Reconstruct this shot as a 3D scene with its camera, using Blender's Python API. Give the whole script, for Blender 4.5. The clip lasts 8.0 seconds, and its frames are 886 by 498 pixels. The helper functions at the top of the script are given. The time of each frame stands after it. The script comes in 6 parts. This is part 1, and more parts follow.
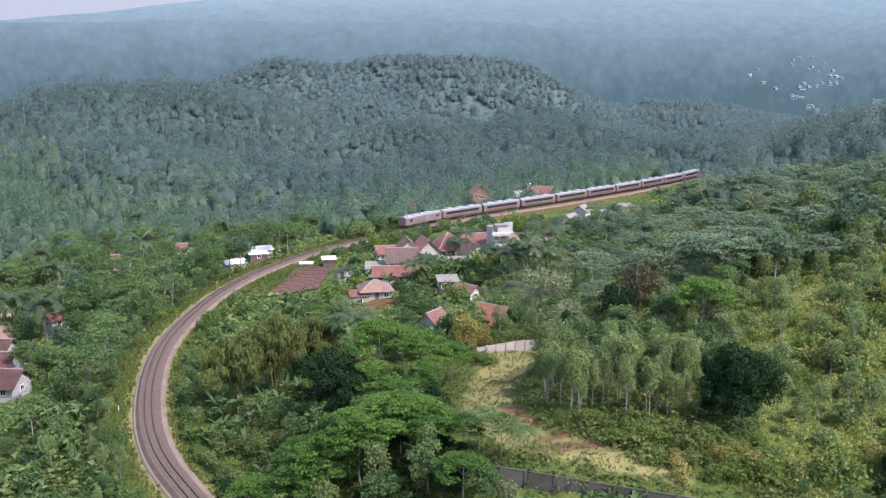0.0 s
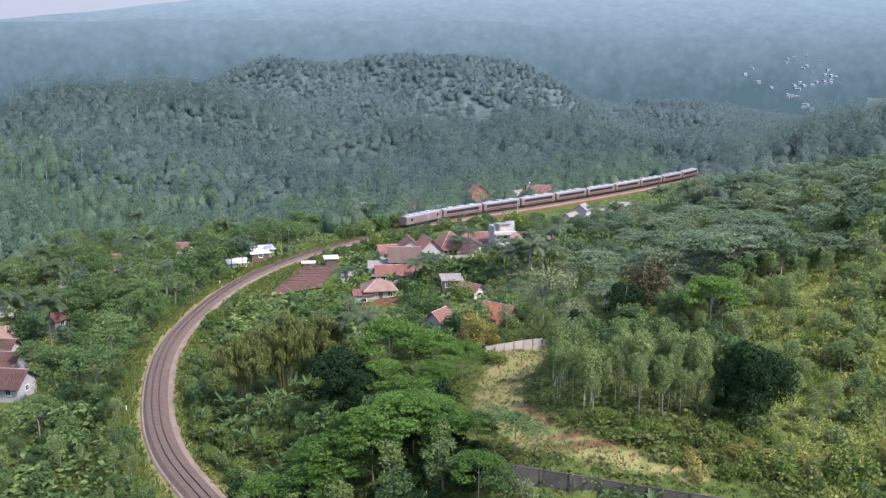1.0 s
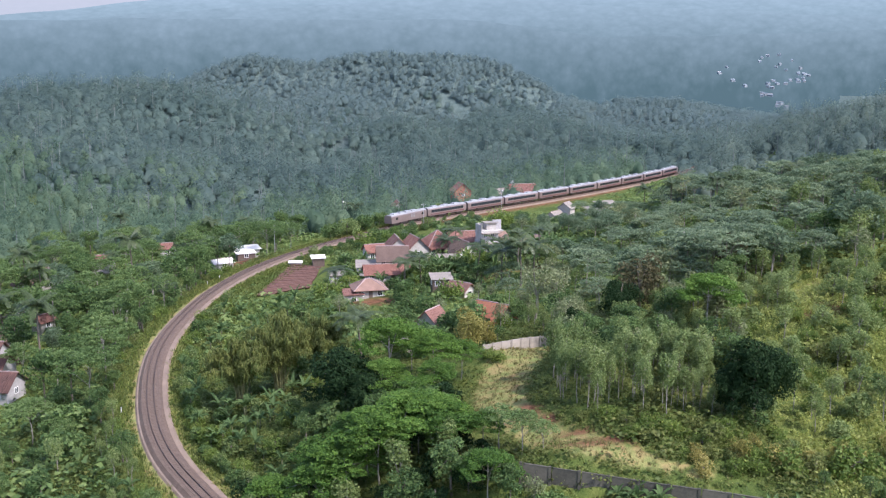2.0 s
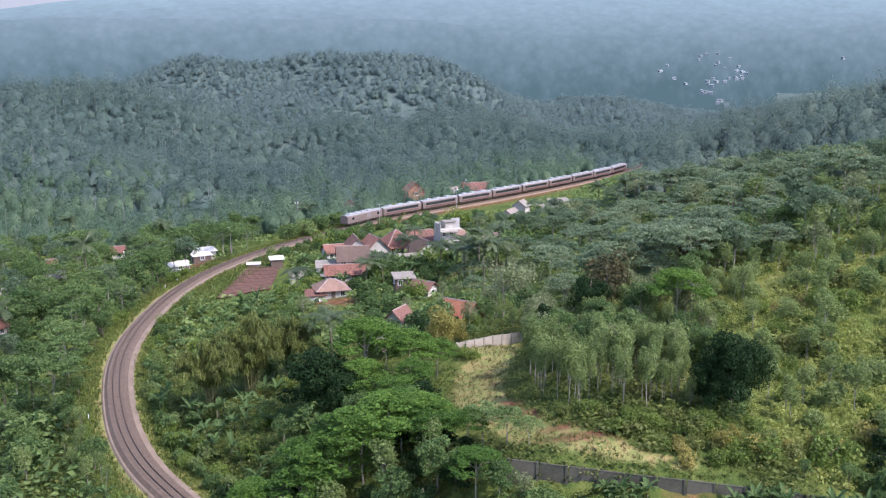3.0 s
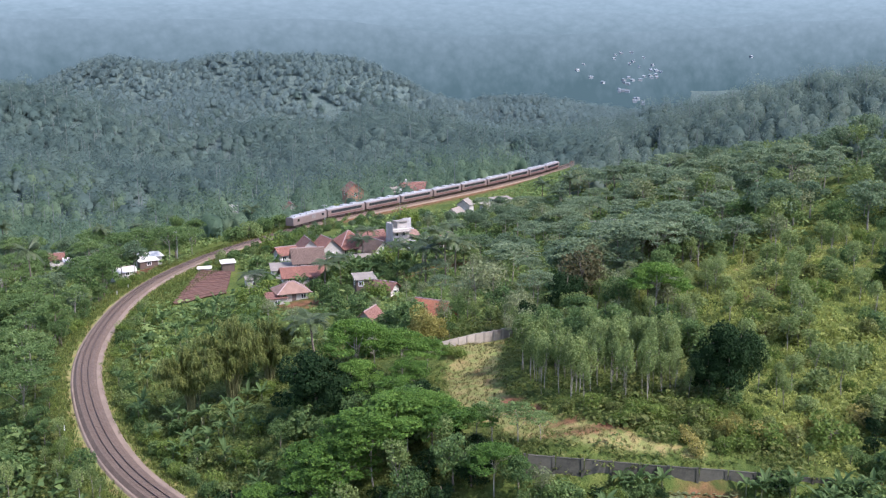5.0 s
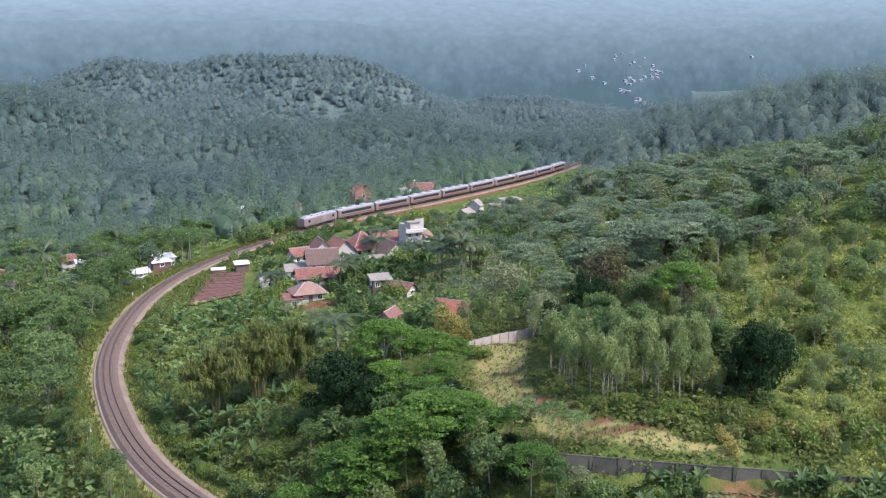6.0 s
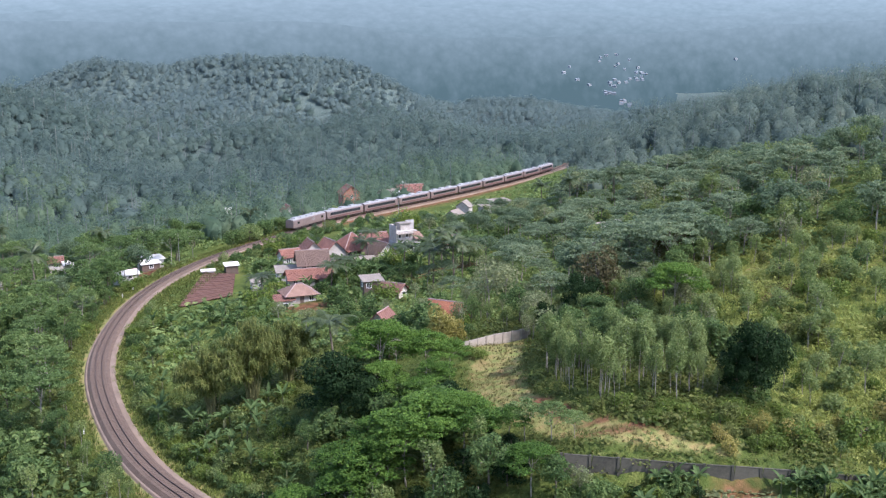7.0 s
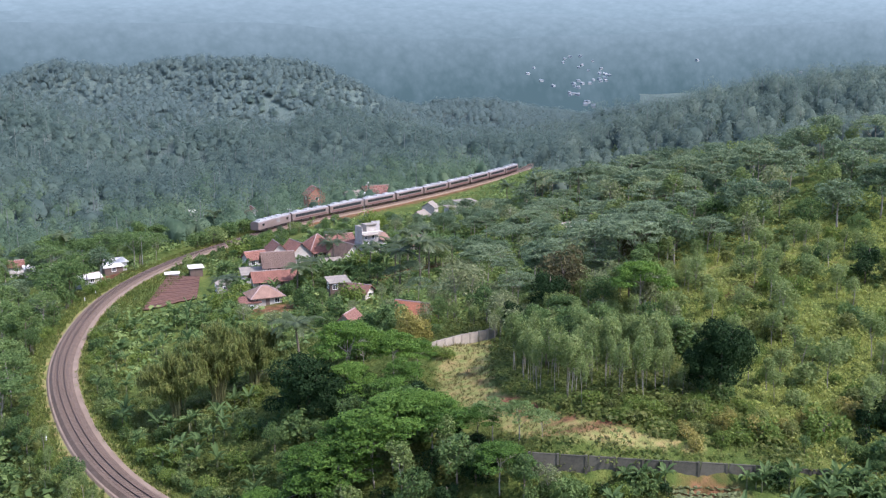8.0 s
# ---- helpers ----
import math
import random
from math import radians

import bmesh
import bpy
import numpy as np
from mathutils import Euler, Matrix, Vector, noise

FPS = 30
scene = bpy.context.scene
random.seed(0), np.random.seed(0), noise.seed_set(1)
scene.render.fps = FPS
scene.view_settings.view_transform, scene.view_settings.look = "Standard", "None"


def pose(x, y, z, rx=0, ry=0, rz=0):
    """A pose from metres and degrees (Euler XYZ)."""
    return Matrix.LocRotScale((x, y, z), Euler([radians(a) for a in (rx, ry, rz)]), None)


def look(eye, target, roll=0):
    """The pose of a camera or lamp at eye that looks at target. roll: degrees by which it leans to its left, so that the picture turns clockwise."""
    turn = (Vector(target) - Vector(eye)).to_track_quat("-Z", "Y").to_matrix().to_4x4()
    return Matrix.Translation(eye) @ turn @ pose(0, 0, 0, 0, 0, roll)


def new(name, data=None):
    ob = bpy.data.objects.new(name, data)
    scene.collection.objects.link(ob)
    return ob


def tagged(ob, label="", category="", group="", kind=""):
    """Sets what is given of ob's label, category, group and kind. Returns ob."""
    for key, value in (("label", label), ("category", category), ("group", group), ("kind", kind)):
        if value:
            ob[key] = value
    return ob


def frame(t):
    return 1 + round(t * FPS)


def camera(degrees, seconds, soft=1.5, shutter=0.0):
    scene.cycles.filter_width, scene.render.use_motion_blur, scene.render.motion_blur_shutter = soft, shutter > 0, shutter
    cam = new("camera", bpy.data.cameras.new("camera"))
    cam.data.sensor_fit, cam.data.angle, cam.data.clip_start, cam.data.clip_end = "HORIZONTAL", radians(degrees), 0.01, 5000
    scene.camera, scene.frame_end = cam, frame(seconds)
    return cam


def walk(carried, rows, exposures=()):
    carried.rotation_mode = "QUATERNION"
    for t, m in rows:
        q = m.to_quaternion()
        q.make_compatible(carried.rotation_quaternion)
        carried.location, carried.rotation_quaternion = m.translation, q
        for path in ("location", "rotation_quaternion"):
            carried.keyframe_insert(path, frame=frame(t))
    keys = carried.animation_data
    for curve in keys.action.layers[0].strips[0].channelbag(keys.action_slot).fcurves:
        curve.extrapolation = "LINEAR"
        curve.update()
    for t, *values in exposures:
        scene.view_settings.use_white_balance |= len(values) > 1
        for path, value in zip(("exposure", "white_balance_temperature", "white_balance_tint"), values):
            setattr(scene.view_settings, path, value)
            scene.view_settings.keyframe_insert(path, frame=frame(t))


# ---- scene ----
cam = camera(48.51, 8.0, 1.3)
PATH = [
    (0.0, look((0.0, 0.0, 52.69), (-0.231, 98.296, 34.314), 0.26)),
    (0.5, look((-0.86, -0.01, 52.67), (-1.023, 98.274, 34.246), 0.234)),
    (1.0, look((-2.14, -0.03, 52.66), (-1.787, 98.257, 34.203), 0.24)),
    (1.5, look((-3.73, -0.03, 52.68), (-1.596, 98.217, 34.173), 0.208)),
    (2.8, look((-8.82, 0.08, 52.63), (-2.699, 98.137, 33.977), 0.067)),
    (3.0, look((-9.74, 0.18, 52.56), (-1.132, 98.058, 33.94), -0.016)),
    (3.5, look((-12.22, 0.36, 52.49), (2.425, 97.513, 33.864), -0.061)),
    (4.0, look((-14.82, 0.47, 52.56), (2.558, 97.166, 33.893), -0.127)),
    (4.5, look((-17.31, 0.82, 52.54), (-0.201, 97.556, 33.866), -0.232)),
    (6.0, look((-23.7, 1.76, 52.45), (-6.502, 98.507, 33.912), -0.39)),
    (6.5, look((-24.75, 1.85, 52.45), (-6.929, 98.498, 33.973), -0.365)),
    (7.0, look((-25.25, 1.96, 52.35), (-6.501, 98.453, 33.952), -0.312)),
    (7.5, look((-25.34, 2.05, 52.26), (-4.818, 98.192, 33.919), -0.301)),
    (8.0, look((-25.33, 2.09, 52.18), (-3.176, 97.872, 33.898), -0.357)),
]
walk(cam, PATH, [(0.0, 1.28, 5900, 23), (8.0, 1.28, 5900, 23)])

# ---- sky, sun ----
TO_SUN = Vector((0.66, -0.52, 0.98)).normalized()
world = bpy.data.worlds.new("hazy_sky")
scene.world = world
world.use_nodes = True
wn = world.node_tree.nodes
sky = wn.new("ShaderNodeTexSky")
sky.sky_type = "NISHITA"
sky.sun_disc = False
sky.sun_elevation = math.asin(TO_SUN.z)
sky.sun_rotation = math.atan2(TO_SUN.x, TO_SUN.y)
sky.air_density, sky.dust_density, sky.ozone_density = 1.2, 1.6, 1.6
wn["Background"].inputs["Strength"].default_value = 0.15
world.node_tree.links.new(sky.outputs[0], wn["Background"].inputs["Color"])
sun = new("sun", bpy.data.lights.new("sun", "SUN"))
sun.data.energy, sun.data.angle, sun.data.color = 2.9, radians(3.0), (1.0, 0.94, 0.84)
sun.matrix_world = look(TO_SUN * 400, (0, 0, 0))

# ---- materials ----
def nodes_of(name):
    m = bpy.data.materials.new(name)
    m.use_nodes = True
    return m, m.node_tree.nodes, m.node_tree.links


def ramp_of(nodes, stops):
    r = nodes.new("ShaderNodeValToRGB")
    e = r.color_ramp.elements
    while len(e) < len(stops):
        e.new(0.5)
    for el, (p, c) in zip(e, stops):
        el.position, el.color = p, (*c, 1)
    return r


def surface(name, dark, light, scale=1.0, rough=0.8, metal=0.0, bump=0.3, fine=6.0, stripes=0.0, axis=0, per_object=0.0, spread=0.5):
    """Two scales of noise between two colours, with fine relief; stripes: ribs a metre, in object space."""
    m, n, l = nodes_of(name)
    b = n["Principled BSDF"]
    b.inputs["Roughness"].default_value, b.inputs["Metallic"].default_value = rough, metal
    co = n.new("ShaderNodeTexCoord")
    big, small = n.new("ShaderNodeTexNoise"), n.new("ShaderNodeTexNoise")
    big.inputs["Scale"].default_value, small.inputs["Scale"].default_value = scale, scale * fine
    big.inputs["Detail"].default_value, small.inputs["Detail"].default_value = 4, 6
    mix = n.new("ShaderNodeMath")
    mix.operation = "MULTIPLY_ADD"
    mix.inputs[1].default_value = 0.45
    add = n.new("ShaderNodeMath")
    add.operation = "MULTIPLY"
    add.inputs[1].default_value = 0.55
    l.new(co.outputs["Object"], big.inputs["Vector"])
    l.new(co.outputs["Object"], small.inputs["Vector"])
    l.new(big.outputs["Fac"], add.inputs[0])
    l.new(small.outputs["Fac"], mix.inputs[0])
    l.new(add.outputs[0], mix.inputs[2])
    fac = mix.outputs[0]
    if per_object:
        info, pick = n.new("ShaderNodeObjectInfo"), n.new("ShaderNodeMath")
        pick.operation = "MULTIPLY_ADD"
        pick.inputs[1].default_value = per_object
        shift = n.new("ShaderNodeMath")
        shift.operation = "SUBTRACT"
        shift.inputs[1].default_value = per_object / 2
        l.new(info.outputs["Random"], pick.inputs[0])
        l.new(fac, shift.inputs[0])
        l.new(shift.outputs[0], pick.inputs[2])
        fac = pick.outputs[0]
    r = ramp_of(n, [(0.5 - spread / 2, dark), (0.5 + spread / 2, light)])
    l.new(fac, r.inputs[0])
    l.new(r.outputs[0], b.inputs["Base Color"])
    bp = n.new("ShaderNodeBump")
    bp.inputs["Strength"].default_value, bp.inputs["Distance"].default_value = bump, 0.05
    height = small.outputs["Fac"]
    if stripes:
        wave = n.new("ShaderNodeTexWave")
        wave.bands_direction = "XYZ"[axis]
        wave.inputs["Scale"].default_value = stripes / 3.1416 * 0.5
        l.new(co.outputs["Object"], wave.inputs["Vector"])
        height = wave.outputs["Fac"]
    l.new(height, bp.inputs["Height"])
    l.new(bp.outputs[0], b.inputs["Normal"])
    return m


def foliage(name, dark, mid, light, thin=0.48, gloss=0.2, rough=0.55, each=0.45, mottle=0.5):
    """Leaves: a shade for each leaf clump and each plant, with light passing through."""
    m, n, l = nodes_of(name)
    b, out = n["Principled BSDF"], n["Material Output"]
    b.inputs["Roughness"].default_value, b.inputs["Specular IOR Level"].default_value = rough, gloss
    geo, info, att = n.new("ShaderNodeNewGeometry"), n.new("ShaderNodeObjectInfo"), n.new("ShaderNodeAttribute")
    att.attribute_name = "tint"
    a, c, d = n.new("ShaderNodeMath"), n.new("ShaderNodeMath"), n.new("ShaderNodeMath")
    for node, k in ((a, each), (c, 0.25), (d, 0.9 - each)):
        node.operation = "MULTIPLY_ADD"
        node.inputs[1].default_value = k
    l.new(geo.outputs["Random Per Island"], a.inputs[0])
    a.inputs[2].default_value = 0.205 - each * 0.5
    l.new(info.outputs["Random"], c.inputs[0])
    l.new(a.outputs[0], c.inputs[2])
    l.new(att.outputs["Fac"], d.inputs[0])
    l.new(c.outputs[0], d.inputs[2])
    co, grain, e = n.new("ShaderNodeTexCoord"), n.new("ShaderNodeTexNoise"), n.new("ShaderNodeMath")
    grain.inputs["Scale"].default_value, grain.inputs["Detail"].default_value, grain.inputs["Roughness"].default_value = 0.9, 5, 0.7
    l.new(co.outputs["Object"], grain.inputs["Vector"])
    lower = n.new("ShaderNodeMath")
    lower.operation = "SUBTRACT"
    lower.inputs[1].default_value = 0.5
    l.new(grain.outputs["Fac"], lower.inputs[0])
    e.operation = "MULTIPLY_ADD"
    e.inputs[1].default_value = mottle
    l.new(lower.outputs[0], e.inputs[0])
    l.new(d.outputs[0], e.inputs[2])
    r = ramp_of(n, [(0.1, dark), (0.45, mid), (0.95, light)])
    l.new(e.outputs[0], r.inputs[0])
    l.new(r.outputs[0], b.inputs["Base Color"])
    t, mx = n.new("ShaderNodeBsdfTranslucent"), n.new("ShaderNodeMixShader")
    l.new(r.outputs[0], t.inputs["Color"])
    mx.inputs[0].default_value = thin
    l.new(b.outputs[0], mx.inputs[1])
    l.new(t.outputs[0], mx.inputs[2])
    l.new(mx.outputs[0], out.inputs["Surface"])
    return m


def ground_material():
    m, n, l = nodes_of("grassy_earth")
    b = n["Principled BSDF"]
    b.inputs["Roughness"].default_value, b.inputs["Specular IOR Level"].default_value = 0.95, 0.05
    co = n.new("ShaderNodeTexCoord")
    n1, n2, n3 = (n.new("ShaderNodeTexNoise") for _ in range(3))
    for node, s in ((n1, 0.06), (n2, 0.7), (n3, 5.0)):
        node.inputs["Scale"].default_value, node.inputs["Detail"].default_value = s, 5
        l.new(co.outputs["Object"], node.inputs["Vector"])
    green = ramp_of(n, [(0.3, (0.035, 0.06, 0.016)), (0.5, (0.075, 0.1, 0.024)), (0.72, (0.14, 0.145, 0.04))])
    soil = ramp_of(n, [(0.35, (0.075, 0.03, 0.017)), (0.65, (0.17, 0.088, 0.047))])
    # leaf litter under the far woods, haze put into its blue-grey
    hazy_litter = ramp_of(n, [(0.3, (0.06, 0.085, 0.075)), (0.7, (0.1, 0.132, 0.115))])
    l.new(n2.outputs["Fac"], hazy_litter.inputs[0])
    dry = ramp_of(n, [(0.3, (0.125, 0.155, 0.044)), (0.5, (0.19, 0.187, 0.066)), (0.7, (0.25, 0.185, 0.08))])
    blend = n.new("ShaderNodeMath")
    blend.operation = "MULTIPLY_ADD"
    blend.inputs[1].default_value = 0.5
    half = n.new("ShaderNodeMath")
    half.operation = "MULTIPLY"
    half.inputs[1].default_value = 0.5
    l.new(n2.outputs["Fac"], half.inputs[0])
    l.new(n1.outputs["Fac"], blend.inputs[0])
    l.new(half.outputs[0], blend.inputs[2])
    l.new(blend.outputs[0], green.inputs[0])
    l.new(n2.outputs["Fac"], soil.inputs[0])
    l.new(n2.outputs["Fac"], dry.inputs[0])
    last = green.outputs[0]
    for key, ramp in (("hazy_litter", hazy_litter), ("dry", dry), ("bare", soil)):
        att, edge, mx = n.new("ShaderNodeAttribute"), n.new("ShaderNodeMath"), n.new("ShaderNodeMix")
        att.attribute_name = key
        wob = n.new("ShaderNodeMath")
        wob.operation = "MULTIPLY_ADD"
        wob.inputs[1].default_value, wob.inputs[2].default_value = 1.6, -0.8
        l.new(n2.outputs["Fac"], wob.inputs[0])
        edge.operation, edge.use_clamp = "MULTIPLY_ADD", True
        edge.inputs[1].default_value = 1.5
        l.new(att.outputs["Fac"], edge.inputs[0])
        l.new(wob.outputs[0], edge.inputs[2])
        gate = n.new("ShaderNodeMath")
        gate.operation, gate.use_clamp = "MULTIPLY", True
        up = n.new("ShaderNodeMath")
        up.operation, up.use_clamp = "MULTIPLY", True
        up.inputs[1].default_value = 4.0
        l.new(att.outputs["Fac"], up.inputs[0])
        l.new(edge.outputs[0], gate.inputs[0])
        l.new(up.outputs[0], gate.inputs[1])
        mx.data_type = "RGBA"
        l.new(gate.outputs[0], mx.inputs["Factor"])
        l.new(last, mx.inputs["A"])
        l.new(ramp.outputs[0], mx.inputs["B"])
        last = mx.outputs["Result"]
    l.new(last, b.inputs["Base Color"])
    bp = n.new("ShaderNodeBump")
    bp.inputs["Strength"].default_value, bp.inputs["Distance"].default_value = 0.7, 0.25
    l.new(n3.outputs["Fac"], bp.inputs["Height"])
    l.new(bp.outputs[0], b.inputs["Normal"])
    return m


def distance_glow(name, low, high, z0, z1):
    """A far hazy backdrop: haze put into its own brightness, paler with height."""
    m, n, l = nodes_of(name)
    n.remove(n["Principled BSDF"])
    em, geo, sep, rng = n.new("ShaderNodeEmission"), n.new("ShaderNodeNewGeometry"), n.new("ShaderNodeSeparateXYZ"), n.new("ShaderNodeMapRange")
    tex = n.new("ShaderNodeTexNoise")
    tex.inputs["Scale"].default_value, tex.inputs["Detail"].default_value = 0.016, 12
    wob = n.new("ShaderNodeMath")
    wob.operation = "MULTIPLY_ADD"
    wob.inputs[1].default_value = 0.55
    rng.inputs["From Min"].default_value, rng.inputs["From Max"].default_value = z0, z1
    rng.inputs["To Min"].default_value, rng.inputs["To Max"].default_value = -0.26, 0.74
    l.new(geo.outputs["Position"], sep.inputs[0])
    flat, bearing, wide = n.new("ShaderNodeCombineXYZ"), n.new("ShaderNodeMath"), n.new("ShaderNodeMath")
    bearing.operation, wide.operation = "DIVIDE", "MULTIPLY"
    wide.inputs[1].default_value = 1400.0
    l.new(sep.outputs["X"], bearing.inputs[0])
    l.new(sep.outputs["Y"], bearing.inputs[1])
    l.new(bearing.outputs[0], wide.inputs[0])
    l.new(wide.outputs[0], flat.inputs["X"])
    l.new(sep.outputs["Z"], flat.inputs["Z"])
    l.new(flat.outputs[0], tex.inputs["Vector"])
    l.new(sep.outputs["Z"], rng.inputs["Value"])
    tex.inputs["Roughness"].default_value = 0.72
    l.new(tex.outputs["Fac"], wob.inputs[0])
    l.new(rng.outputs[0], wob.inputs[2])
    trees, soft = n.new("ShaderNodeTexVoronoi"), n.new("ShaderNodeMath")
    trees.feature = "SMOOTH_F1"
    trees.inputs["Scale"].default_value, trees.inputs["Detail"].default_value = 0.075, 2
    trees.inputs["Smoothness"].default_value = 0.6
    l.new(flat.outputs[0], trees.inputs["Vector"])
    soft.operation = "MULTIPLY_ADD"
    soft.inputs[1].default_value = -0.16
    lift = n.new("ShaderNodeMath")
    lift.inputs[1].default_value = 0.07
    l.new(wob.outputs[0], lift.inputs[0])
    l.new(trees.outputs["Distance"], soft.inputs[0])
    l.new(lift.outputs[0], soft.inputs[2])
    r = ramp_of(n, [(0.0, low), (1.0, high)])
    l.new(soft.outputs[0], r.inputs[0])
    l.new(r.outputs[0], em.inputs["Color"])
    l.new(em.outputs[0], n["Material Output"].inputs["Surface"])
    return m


GROUND = ground_material()
LEAF_LIGHT = foliage("feathery_green_leaves", (0.045, 0.1, 0.018), (0.105, 0.195, 0.03), (0.21, 0.3, 0.06), thin=0.42)
LEAF_MID = foliage("green_leaves", (0.046, 0.09, 0.028), (0.115, 0.18, 0.054), (0.24, 0.305, 0.1), thin=0.45, each=0.5)
LEAF_SLOPE = foliage("sunny_slope_weeds", (0.15, 0.195, 0.044), (0.275, 0.315, 0.08), (0.42, 0.425, 0.135), thin=0.55)
# greyed and blued green: mid-distance haze put into the leaf colour
LEAF_ALBIZIA = foliage("haze_greyed_feathery_leaves", (0.115, 0.165, 0.092), (0.205, 0.268, 0.146), (0.33, 0.38, 0.215), thin=0.52, each=0.4)
LEAF_FEATHER = foliage("fresh_feathery_leaves", (0.07, 0.122, 0.036), (0.155, 0.228, 0.075), (0.28, 0.35, 0.125), thin=0.48, each=0.4)
# blue in this green is haze put into the colour
LEAF_UPLAND = foliage("haze_blued_leaves", (0.072, 0.117, 0.064), (0.148, 0.208, 0.11), (0.275, 0.335, 0.172), thin=0.5, each=0.45)
LEAF_DRY = foliage("dry_grass_blades", (0.105, 0.125, 0.04), (0.145, 0.147, 0.052), (0.2, 0.172, 0.068), thin=0.35)
LEAF_SLIM = foliage("pale_green_leaves", (0.11, 0.16, 0.05), (0.21, 0.27, 0.09), (0.35, 0.39, 0.155), thin=0.52)
LEAF_DARK = foliage("dark_glossy_leaves", (0.012, 0.027, 0.01), (0.024, 0.048, 0.017), (0.052, 0.082, 0.027), thin=0.2, gloss=0.04)
LEAF_YELLOW = foliage("yellowing_leaves", (0.17, 0.165, 0.04), (0.32, 0.285, 0.08), (0.52, 0.42, 0.17))
LEAF_BROWN = foliage("brownish_leaves", (0.07, 0.07, 0.03), (0.13, 0.11, 0.05), (0.2, 0.15, 0.07))
LEAF_BAMBOO = foliage("bamboo_leaves", (0.08, 0.105, 0.026), (0.185, 0.21, 0.06), (0.33, 0.325, 0.12))
LEAF_PALM = foliage("palm_fronds", (0.042, 0.064, 0.026), (0.09, 0.122, 0.05), (0.2, 0.23, 0.11), gloss=0.3, rough=0.45)
LEAF_BANANA = foliage("banana_leaves", (0.055, 0.1, 0.036), (0.112, 0.172, 0.06), (0.22, 0.28, 0.115), gloss=0.1, rough=0.55)
LEAF_SHRUB = foliage("scrub_leaves", (0.035, 0.065, 0.014), (0.08, 0.118, 0.026), (0.18, 0.19, 0.055))
LEAF_GREY = foliage("grey_green_leaves", (0.13, 0.16, 0.068), (0.23, 0.262, 0.125), (0.36, 0.375, 0.2), thin=0.5)
LEAF_BUSH = foliage("bright_bush_leaves", (0.075, 0.125, 0.024), (0.165, 0.225, 0.046), (0.29, 0.325, 0.085))
# far leaves: haze is put into these colours, paler and bluer with distance
LEAF_FAR = foliage("hazy_hill_leaves", (0.076, 0.116, 0.103), (0.101, 0.148, 0.128), (0.14, 0.192, 0.156), thin=0.5, gloss=0.05, rough=0.9, each=0.3, mottle=0.6)
LEAF_CREST = foliage("hazy_crest_leaves", (0.108, 0.154, 0.147), (0.122, 0.173, 0.164), (0.14, 0.194, 0.18), thin=0.5, gloss=0.03, rough=0.95, each=0.12, mottle=0.4)
LEAF_VALLEY = foliage("haze_tinted_valley_leaves", (0.066, 0.112, 0.074), (0.108, 0.168, 0.103), (0.18, 0.242, 0.138), thin=0.5, gloss=0.1, each=0.3, mottle=0.5)
LEAF_EAST = foliage("haze_tinted_east_leaves", (0.068, 0.104, 0.09), (0.108, 0.154, 0.126), (0.165, 0.212, 0.16), thin=0.5, gloss=0.1, each=0.3, mottle=0.5)
BARK = surface("grey_bark", (0.09, 0.07, 0.05), (0.2, 0.165, 0.125), 3.0)
BARK_PALE = surface("pale_bark", (0.16, 0.145, 0.115), (0.33, 0.3, 0.25), 2.5)
BANANA_STEM = surface("banana_stem", (0.05, 0.06, 0.022), (0.11, 0.12, 0.05), 2.0)
# stems of the far woods, with haze put into their grey
STEM_HAZY = surface("haze_toned_stems", (0.13, 0.15, 0.14), (0.21, 0.235, 0.215), 2.5)
CULM = surface("bamboo_culm", (0.08, 0.09, 0.03), (0.18, 0.17, 0.06), 3.0)
BALLAST = surface("brown_ballast", (0.06, 0.039, 0.026), (0.142, 0.098, 0.068), 1.1, 0.95, bump=1.0, fine=14)
GRAVEL = surface("pinkish_gravel", (0.118, 0.082, 0.056), (0.25, 0.186, 0.134), 0.3, 0.95, bump=0.6, fine=16)
RAIL = surface("rusty_rail_steel", (0.03, 0.018, 0.013), (0.075, 0.046, 0.033), 4.0, 0.6, 0.2)
SLEEPER = surface("stained_concrete", (0.07, 0.048, 0.034), (0.145, 0.104, 0.075), 2.0, 0.9)
TILE_RED = surface("red_clay_tiles", (0.125, 0.052, 0.036), (0.25, 0.108, 0.072), 0.8, 0.85, bump=0.8, stripes=22, axis=0, per_object=0.2)
TILE_ORANGE = surface("orange_clay_tiles", (0.24, 0.082, 0.04), (0.42, 0.165, 0.085), 0.8, 0.85, bump=0.8, stripes=22, axis=0, per_object=0.2)
TILE_OLD = surface("mossy_old_maroon_tiles", (0.06, 0.03, 0.023), (0.145, 0.068, 0.05), 0.6, 0.9, bump=0.8, stripes=22, axis=0, per_object=0.25)
TILE_MAROON = surface("weathered_maroon_tiles", (0.12, 0.053, 0.038), (0.225, 0.108, 0.078), 0.7, 0.85, bump=0.8, stripes=22, axis=0, per_object=0.2)
TILE_BROWN = surface("old_brown_tiles", (0.088, 0.056, 0.041), (0.172, 0.115, 0.086), 0.7, 0.9, bump=0.8, stripes=22, axis=0, per_object=0.2)
TILE_PINK = surface("faded_pink_roof_sheets", (0.14, 0.08, 0.056), (0.275, 0.17, 0.122), 0.6, 0.85, bump=0.7, stripes=12, axis=0)
METAL_WHITE = surface("bright_zinc_sheets", (0.46, 0.43, 0.38), (0.72, 0.68, 0.61), 0.5, 0.92, 0.0, bump=0.4, stripes=10, axis=0)
